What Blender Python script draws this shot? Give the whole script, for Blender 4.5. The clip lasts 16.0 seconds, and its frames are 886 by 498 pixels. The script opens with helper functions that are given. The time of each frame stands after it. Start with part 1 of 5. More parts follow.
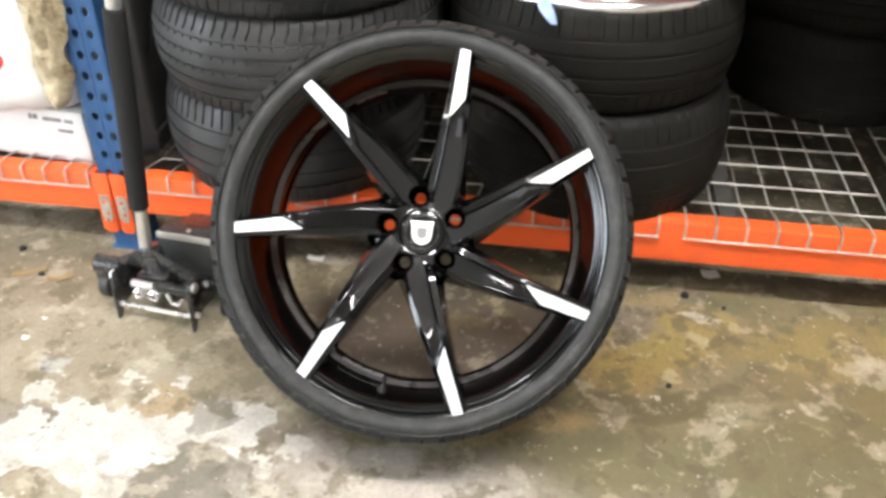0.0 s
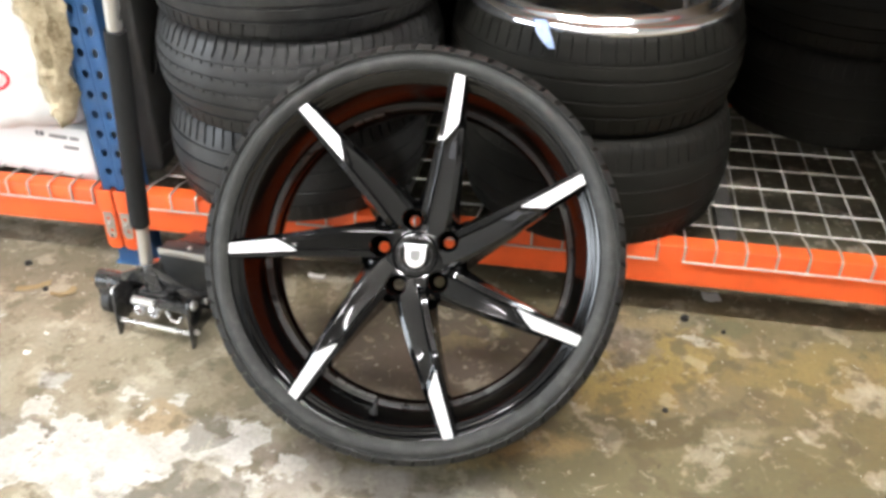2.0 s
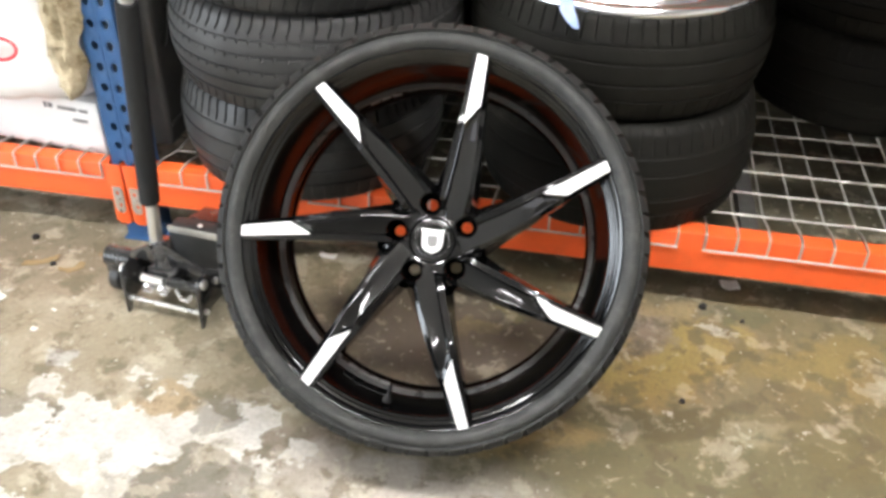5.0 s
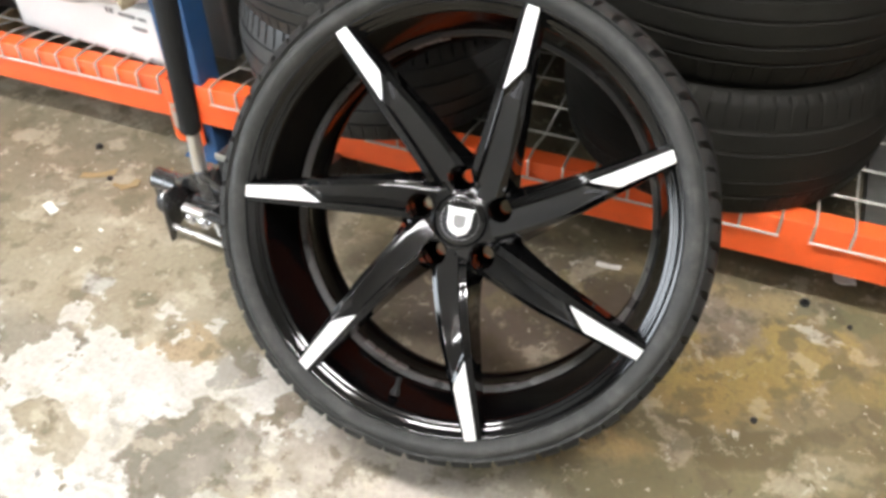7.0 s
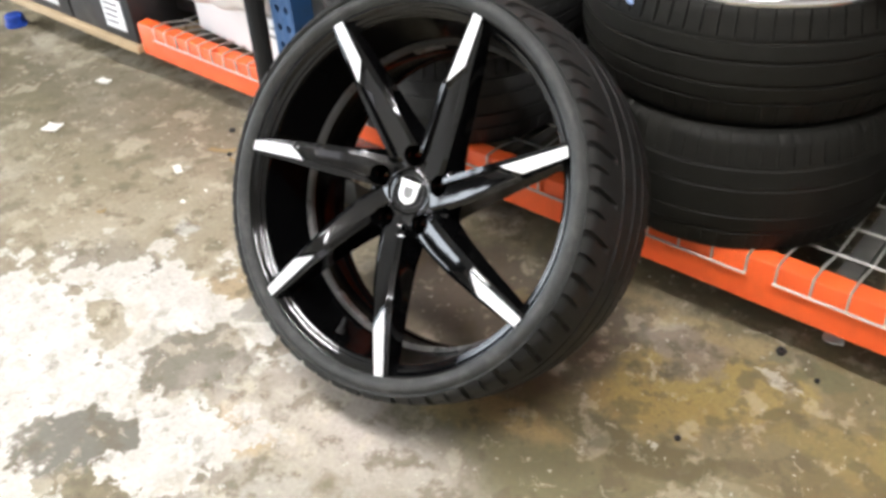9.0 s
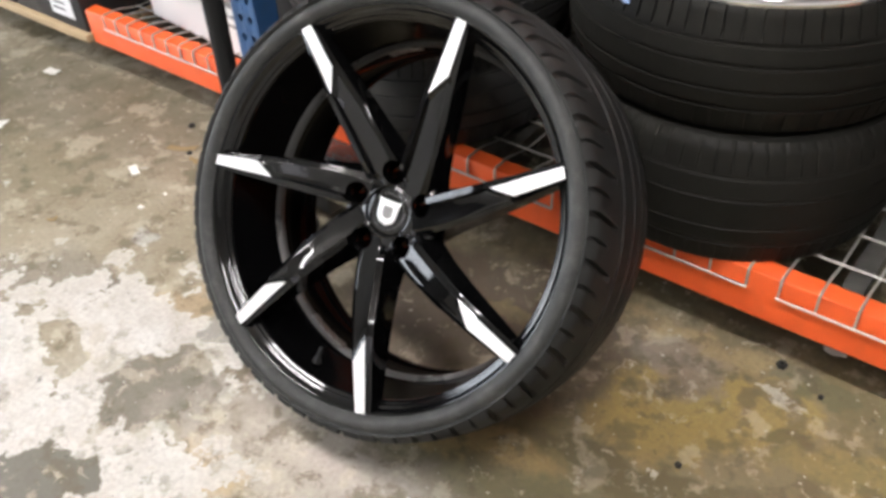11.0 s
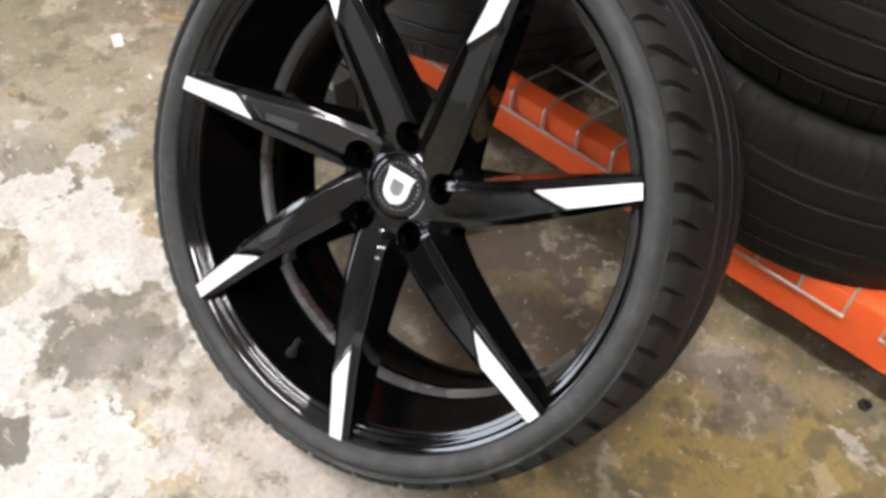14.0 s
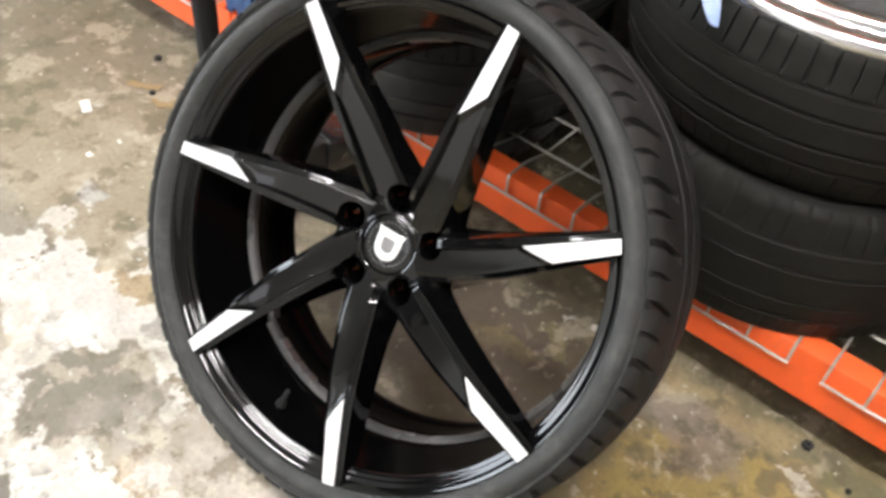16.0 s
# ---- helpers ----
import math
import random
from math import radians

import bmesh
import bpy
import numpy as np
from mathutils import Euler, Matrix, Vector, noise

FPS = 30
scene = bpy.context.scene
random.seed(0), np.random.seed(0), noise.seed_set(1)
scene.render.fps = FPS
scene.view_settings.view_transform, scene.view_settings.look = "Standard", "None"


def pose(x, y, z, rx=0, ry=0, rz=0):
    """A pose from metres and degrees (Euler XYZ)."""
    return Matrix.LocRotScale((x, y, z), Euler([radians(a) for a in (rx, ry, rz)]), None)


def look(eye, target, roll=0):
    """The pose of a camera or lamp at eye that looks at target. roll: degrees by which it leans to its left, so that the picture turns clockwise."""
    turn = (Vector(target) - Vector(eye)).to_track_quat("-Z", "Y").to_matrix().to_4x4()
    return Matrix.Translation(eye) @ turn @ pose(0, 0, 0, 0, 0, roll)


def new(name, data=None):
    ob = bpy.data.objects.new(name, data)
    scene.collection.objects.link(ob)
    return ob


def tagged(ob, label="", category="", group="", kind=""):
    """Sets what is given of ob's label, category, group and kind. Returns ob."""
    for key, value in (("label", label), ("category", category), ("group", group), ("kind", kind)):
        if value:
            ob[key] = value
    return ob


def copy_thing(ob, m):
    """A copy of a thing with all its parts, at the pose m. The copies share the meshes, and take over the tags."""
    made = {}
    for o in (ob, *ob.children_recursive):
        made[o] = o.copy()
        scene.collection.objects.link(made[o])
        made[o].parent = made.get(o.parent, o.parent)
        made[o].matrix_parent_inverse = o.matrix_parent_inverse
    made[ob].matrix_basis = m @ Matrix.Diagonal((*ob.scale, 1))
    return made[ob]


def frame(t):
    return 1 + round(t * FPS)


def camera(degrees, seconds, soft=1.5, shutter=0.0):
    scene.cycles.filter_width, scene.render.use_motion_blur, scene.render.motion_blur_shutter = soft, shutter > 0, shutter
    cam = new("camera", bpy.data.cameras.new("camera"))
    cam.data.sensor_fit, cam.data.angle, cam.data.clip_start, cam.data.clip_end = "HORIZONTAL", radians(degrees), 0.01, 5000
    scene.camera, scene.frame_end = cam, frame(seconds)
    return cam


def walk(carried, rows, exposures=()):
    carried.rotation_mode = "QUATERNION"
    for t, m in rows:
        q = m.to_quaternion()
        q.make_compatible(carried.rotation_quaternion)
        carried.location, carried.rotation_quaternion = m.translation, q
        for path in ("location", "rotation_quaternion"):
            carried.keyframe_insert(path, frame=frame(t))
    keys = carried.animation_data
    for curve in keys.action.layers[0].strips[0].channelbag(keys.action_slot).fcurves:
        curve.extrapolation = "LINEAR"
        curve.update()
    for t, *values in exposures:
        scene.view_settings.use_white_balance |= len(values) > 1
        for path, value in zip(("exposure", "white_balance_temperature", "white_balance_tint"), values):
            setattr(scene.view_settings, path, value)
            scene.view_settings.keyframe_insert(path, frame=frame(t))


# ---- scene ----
cam = camera(53.8, 16.0, soft=3.3, shutter=0.4)
PATH = [
    (0, 0.264, -1.716, 1.298, 55.19, -0.25, 8.80),
    (0.5, 0.269, -1.703, 1.302, 54.42, -0.48, 9.40),
    (1, 0.288, -1.702, 1.305, 54.88, -0.38, 9.59),
    (1.5, 0.300, -1.694, 1.304, 54.60, -0.25, 9.70),
    (2, 0.306, -1.700, 1.318, 55.92, -0.12, 10.12),
    (2.5, 0.297, -1.702, 1.311, 55.41, -0.30, 10.53),
    (3, 0.296, -1.698, 1.316, 55.52, -0.28, 10.26),
    (3.5, 0.282, -1.691, 1.312, 55.38, -0.30, 10.69),
    (4, 0.271, -1.691, 1.316, 55.45, -1.18, 11.42),
    (4.5, 0.273, -1.691, 1.316, 55.28, -1.19, 10.60),
    (7, 0.394, -1.346, 1.302, 46.53, 1.23, 22.03),
    (7.5, 0.533, -1.341, 1.307, 49.33, -0.51, 27.65),
    (8, 0.667, -1.387, 1.301, 51.20, -1.08, 32.87),
    (8.5, 0.840, -1.357, 1.293, 53.81, 1.64, 35.24),
    (9, 0.957, -1.341, 1.290, 52.37, 3.58, 40.39),
    (11.5, 0.772, -1.205, 1.293, 48.01, 1.78, 36.76),
    (12, 0.704, -1.144, 1.287, 45.07, 0.31, 36.73),
    (12.5, 0.640, -1.002, 1.212, 42.65, -0.50, 40.67),
    (13, 0.579, -0.953, 1.206, 38.57, -0.52, 42.51),
    (13.5, 0.559, -0.947, 1.189, 38.50, -0.79, 43.02),
    (14, 0.590, -0.935, 1.208, 39.83, -0.33, 43.99),
    (14.5, 0.623, -0.949, 1.221, 40.88, -0.02, 44.35),
    (15, 0.632, -0.962, 1.227, 41.46, -0.00, 44.13),
    (15.5, 0.620, -0.981, 1.239, 42.66, -0.53, 43.18),
    (16, 0.575, -1.038, 1.259, 44.23, -3.71, 40.50),
]
EXPOSURES = [(0, 0.07, 6390, 11), (4.5, 0.07, 6390, 11), (7, -0.01, 6420, 11), (9, -0.09, 6340, 12), (11.5, -0.36, 6440, 14), (12.5, -0.22, 6440, 14), (14, -0.23, 6370, 15), (16, -0.04, 6440, 12)]
walk(cam, [(t, pose(x, y, z, rx, ry, rz)) for t, x, y, z, rx, ry, rz in PATH], EXPOSURES)

# ---- light ----
world = bpy.data.worlds.new("world")
scene.world = world
world.use_nodes = True
wn = world.node_tree
sky = wn.nodes.new("ShaderNodeTexSky")
sky.sky_type = "NISHITA"
sky.sun_disc = False
sky.sun_elevation, sky.sun_rotation = radians(50), radians(250)
wn.links.new(sky.outputs[0], wn.nodes["Background"].inputs[0])
wn.nodes["Background"].inputs[1].default_value = 0.12

door_light = new("door_daylight", bpy.data.lights.new("door_daylight", "AREA"))
door_light.data.shape, door_light.data.size, door_light.data.size_y = "RECTANGLE", 3.3, 2.4
door_light.data.energy, door_light.data.color = 280, (0.88, 0.95, 1.0)
door_light.matrix_world = look((-4.60, -2.6, 1.36), (0, -1.9, 0.95))

# added fill lamp high at the front, reflected in the black spokes
front_fill = new("front_fill_lamp", bpy.data.lights.new("front_fill_lamp", "AREA"))
front_fill.data.shape, front_fill.data.size, front_fill.data.size_y = "RECTANGLE", 1.16, 1.3
front_fill.data.energy, front_fill.data.color = 10, (1.0, 0.93, 0.86)
front_fill.matrix_world = look((-0.72, -6.04, 3.13), (-0.72, 0, 3.13))


# ---- materials ----
def nodes_of(name):
    m = bpy.data.materials.new(name)
    m.use_nodes = True
    nt = m.node_tree
    return m, nt, nt.nodes["Principled BSDF"]


def node(nt, kind, **values):
    n = nt.nodes.new(kind)
    for key, v in values.items():
        if key in n.inputs:
            n.inputs[key].default_value = v
    return n


def noise_of(nt, coord, scale, detail=4.0, rough=0.55):
    n = node(nt, "ShaderNodeTexNoise", Scale=scale, Detail=detail, Roughness=rough)
    nt.links.new(coord, n.inputs["Vector"])
    return n.outputs["Fac"]


def ramp(nt, fac, lo, hi, a=0.0, b=1.0):
    n = node(nt, "ShaderNodeMapRange")
    n.inputs[1].default_value, n.inputs[2].default_value = lo, hi
    n.inputs[3].default_value, n.inputs[4].default_value = a, b
    nt.links.new(fac, n.inputs[0])
    return n.outputs[0]


def mixed(nt, fac, a, b, blend="MIX"):
    n = nt.nodes.new("ShaderNodeMix")
    n.data_type, n.blend_type = "RGBA", blend
    for sock, v in ((n.inputs[0], fac), (n.inputs[6], a), (n.inputs[7], b)):
        if isinstance(v, (int, float)):
            sock.default_value = v
        elif isinstance(v, tuple):
            sock.default_value = (*v[:3], 1)
        else:
            nt.links.new(v, sock)
    return n.outputs[2]


def calc(nt, op, a, b=0.0, c=0.0):
    n = nt.nodes.new("ShaderNodeMath")
    n.operation = op
    for sock, v in zip(n.inputs, (a, b, c)):
        if isinstance(v, (int, float)):
            sock.default_value = v
        else:
            nt.links.new(v, sock)
    return n.outputs[0]


def surface(name, base, second=None, rough=0.5, metal=0.0, scale=12.0, fine=150.0, spread=0.5, bump=0.1, dist=0.001,
            rough_spread=0.12, coat=0.0, spec=0.5, dirt=None, dirt_amount=0.0, coords="Object"):
    """A surface with a broad and a fine variation of colour, gloss and relief."""
    m, nt, p = nodes_of(name)
    tc = nt.nodes.new("ShaderNodeTexCoord").outputs[coords]
    broad, small = noise_of(nt, tc, scale), noise_of(nt, tc, fine, 3.0)
    second = second or tuple(c * 0.75 for c in base)
    col = mixed(nt, calc(nt, "MULTIPLY", ramp(nt, broad, 0.35, 0.7), spread), base, second)
    col = mixed(nt, calc(nt, "MULTIPLY", ramp(nt, small, 0.4, 0.75), spread * 0.5), col, second)
    if dirt:
        spots = noise_of(nt, tc, scale * 2.3, 6.0, 0.7)
        col = mixed(nt, calc(nt, "MULTIPLY", ramp(nt, spots, 0.48, 0.72), dirt_amount), col, dirt)
    nt.links.new(col, p.inputs["Base Color"])
    nt.links.new(ramp(nt, broad, 0.3, 0.7, rough - rough_spread, rough + rough_spread), p.inputs["Roughness"])
    p.inputs["Metallic"].default_value = metal
    p.inputs["Coat Weight"].default_value = coat
    p.inputs["Coat Roughness"].default_value = 0.04
    p.inputs["Specular IOR Level"].default_value = spec
    if bump:
        b = node(nt, "ShaderNodeBump", Strength=bump, Distance=dist)
        nt.links.new(calc(nt, "ADD", small, calc(nt, "MULTIPLY", broad, 0.6)), b.inputs["Height"])
        nt.links.new(b.outputs[0], p.inputs["Normal"])
    return m


def floor_surface():
    """Old workshop concrete: bare brown-grey, worn white paint, grey scabs, ochre and olive stains, and painted shade.
    """
    m, nt, p = nodes_of("stained_shaded_concrete")
    tc = nt.nodes.new("ShaderNodeTexCoord").outputs["Object"]
    warp = node(nt, "ShaderNodeTexNoise", Scale=7.0, Detail=6.0, Roughness=0.62)
    nt.links.new(tc, warp.inputs["Vector"])
    sub = nt.nodes.new("ShaderNodeVectorMath")
    sub.operation = "MULTIPLY_ADD"
    nt.links.new(warp.outputs["Color"], sub.inputs[0])
    sub.inputs[1].default_value, sub.inputs[2].default_value = (0.20, 0.20, 0), (-0.10, -0.10, 0)
    add = nt.nodes.new("ShaderNodeVectorMath")
    add.operation = "ADD"
    nt.links.new(tc, add.inputs[0])
    nt.links.new(sub.outputs[0], add.inputs[1])
    sep = nt.nodes.new("ShaderNodeSeparateXYZ")
    nt.links.new(add.outputs[0], sep.inputs[0])
    wx, wy = sep.outputs[0], sep.outputs[1]
    broad, mid, fine = noise_of(nt, tc, 2.2, 5.0), noise_of(nt, tc, 11.0, 6.0, 0.6), noise_of(nt, tc, 90.0, 5.0, 0.6)
    edge = noise_of(nt, tc, 19.0, 5.0, 0.6)

    blot, crust = noise_of(nt, tc, 7.5, 6.0, 0.62), noise_of(nt, tc, 9.0, 7.0, 0.64)

    def patch(cx, cy, rx, ry, turn=0.0, soft=0.12, ragged=0.5):
        c, s = math.cos(radians(turn)), math.sin(radians(turn))
        dx, dy = calc(nt, "SUBTRACT", wx, cx), calc(nt, "SUBTRACT", wy, cy)
        u = calc(nt, "MULTIPLY_ADD", dx, c / rx, calc(nt, "MULTIPLY", dy, s / rx))
        v = calc(nt, "MULTIPLY_ADD", dx, -s / ry, calc(nt, "MULTIPLY", dy, c / ry))
        d = calc(nt, "SQRT", calc(nt, "MULTIPLY_ADD", u, u, calc(nt, "MULTIPLY", v, v)))
        d = calc(nt, "MULTIPLY_ADD", calc(nt, "SUBTRACT", edge, 0.5), ragged, d)
        d = calc(nt, "MULTIPLY_ADD", calc(nt, "SUBTRACT", blot, 0.5), ragged * 1.5, d)
        return ramp(nt, d, 1 + soft, 1 - soft)

    col = mixed(nt, ramp(nt, broad, 0.35, 0.65), (0.190, 0.160, 0.096), (0.335, 0.298, 0.216))
    col = mixed(nt, calc(nt, "MULTIPLY", ramp(nt, blot, 0.49, 0.55), 0.85), col, (0.125, 0.102, 0.056))
    veil = noise_of(nt, add.outputs[0], 4.2, 6.0, 0.62)
    col = mixed(nt, calc(nt, "MULTIPLY", ramp(nt, veil, 0.52, 0.58), 0.6), col, (0.44, 0.40, 0.32))
    col = mixed(nt, calc(nt, "MULTIPLY", ramp(nt, veil, 0.46, 0.40), 0.6), col, (0.15, 0.128, 0.075))
    cells = node(nt, "ShaderNodeTexVoronoi", Scale=6.5)
    nt.links.new(add.outputs[0], cells.inputs["Vector"])
    pick = nt.nodes.new("ShaderNodeSeparateColor")
    nt.links.new(cells.outputs["Color"], pick.inputs[0])
    col = mixed(nt, ramp(nt, pick.outputs[0], 0.55, 0.95, 0.0, 0.5), col, (0.135, 0.115, 0.066))
    col = mixed(nt, ramp(nt, pick.outputs[1], 0.60, 0.95, 0.0, 0.45), col, (0.41, 0.375, 0.29))
    rims = node(nt, "ShaderNodeTexVoronoi", Scale=6.5)
    rims.feature = "DISTANCE_TO_EDGE"
    nt.links.new(add.outputs[0], rims.inputs["Vector"])
    crack = calc(nt, "MULTIPLY", ramp(nt, rims.outputs["Distance"], 0.035, 0.005), ramp(nt, mid, 0.5, 0.62))
    col = mixed(nt, calc(nt, "MULTIPLY", crack, 0.6), col, (0.47, 0.43, 0.34))
    for cx, cy, rx, ry, turn, soft, ragged, colour, amount in FLOOR_STAINS_SHADE:
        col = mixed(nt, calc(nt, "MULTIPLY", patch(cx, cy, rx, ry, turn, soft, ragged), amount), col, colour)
    col = mixed(nt, calc(nt, "MULTIPLY", ramp(nt, crust, 0.56, 0.60), 0.38), col, (0.56, 0.50, 0.38))
    pits = noise_of(nt, tc, 13.0, 7.0, 0.64)
    col = mixed(nt, calc(nt, "MULTIPLY", ramp(nt, pits, 0.53, 0.60), 0.65), col, (0.11, 0.09, 0.05))
    paint = patch(*PAINT[0], soft=0.7, ragged=0.3)
    for spec in PAINT[1:]:
        paint = calc(nt, "MAXIMUM", paint, patch(*spec, soft=0.7, ragged=0.3))
    lace = noise_of(nt, tc, 11.0, 7.0, 0.62)
    paint = ramp(nt, calc(nt, "MULTIPLY_ADD", calc(nt, "SUBTRACT", lace, 0.5), 2.7, paint), 0.46, 0.50)
    worn = calc(nt, "MAXIMUM", ramp(nt, edge, 0.57, 0.62), ramp(nt, crust, 0.58, 0.62))
    paint = calc(nt, "MULTIPLY", paint, calc(nt, "SUBTRACT", 1.0, calc(nt, "MULTIPLY", worn, 0.45)))
    for spec in SCABS:
        paint = calc(nt, "MULTIPLY", paint, calc(nt, "SUBTRACT", 1.0, patch(*spec, soft=0.05, ragged=0.8)))
    col = mixed(nt, paint, col, mixed(nt, ramp(nt, mid, 0.3, 0.7), (0.62, 0.605, 0.565), (0.46, 0.43, 0.375)))
    flecks = ramp(nt, noise_of(nt, add.outputs[0], 24.0, 8.0, 0.72), 0.60, 0.63)
    col = mixed(nt, calc(nt, "MULTIPLY", flecks, 0.6), col, (0.50, 0.455, 0.36))
    dark_flecks = ramp(nt, noise_of(nt, add.outputs[0], 19.0, 8.0, 0.74), 0.58, 0.62)
    col = mixed(nt, calc(nt, "MULTIPLY", dark_flecks, calc(nt, "SUBTRACT", 0.6, calc(nt, "MULTIPLY", paint, 0.35))), col, (0.12, 0.10, 0.06))
    specks = ramp(nt, noise_of(nt, tc, 55.0, 2.0, 0.5), 0.69, 0.72)
    col = mixed(nt, calc(nt, "MULTIPLY", specks, 0.6), col, (0.62, 0.60, 0.54))
    spots = ramp(nt, noise_of(nt, tc, 38.0, 3.0, 0.5), 0.30, 0.27)
    col = mixed(nt, calc(nt, "MULTIPLY", spots, 0.6), col, (0.05, 0.042, 0.03))
    col = mixed(nt, calc(nt, "MULTIPLY", ramp(nt, fine, 0.4, 0.8), 0.35), col, (0.09, 0.075, 0.05))
    nt.links.new(col, p.inputs["Base Color"])
    nt.links.new(ramp(nt, mid, 0.3, 0.7, 0.42, 0.66), p.inputs["Roughness"])
    b = node(nt, "ShaderNodeBump", Strength=0.35, Distance=0.002)
    nt.links.new(calc(nt, "ADD", calc(nt, "MULTIPLY", mid, 0.7), calc(nt, "ADD", calc(nt, "MULTIPLY", fine, 0.4), calc(nt, "MULTIPLY", paint, 0.35))), b.inputs["Height"])
    nt.links.new(b.outputs[0], p.inputs["Normal"])
    return m


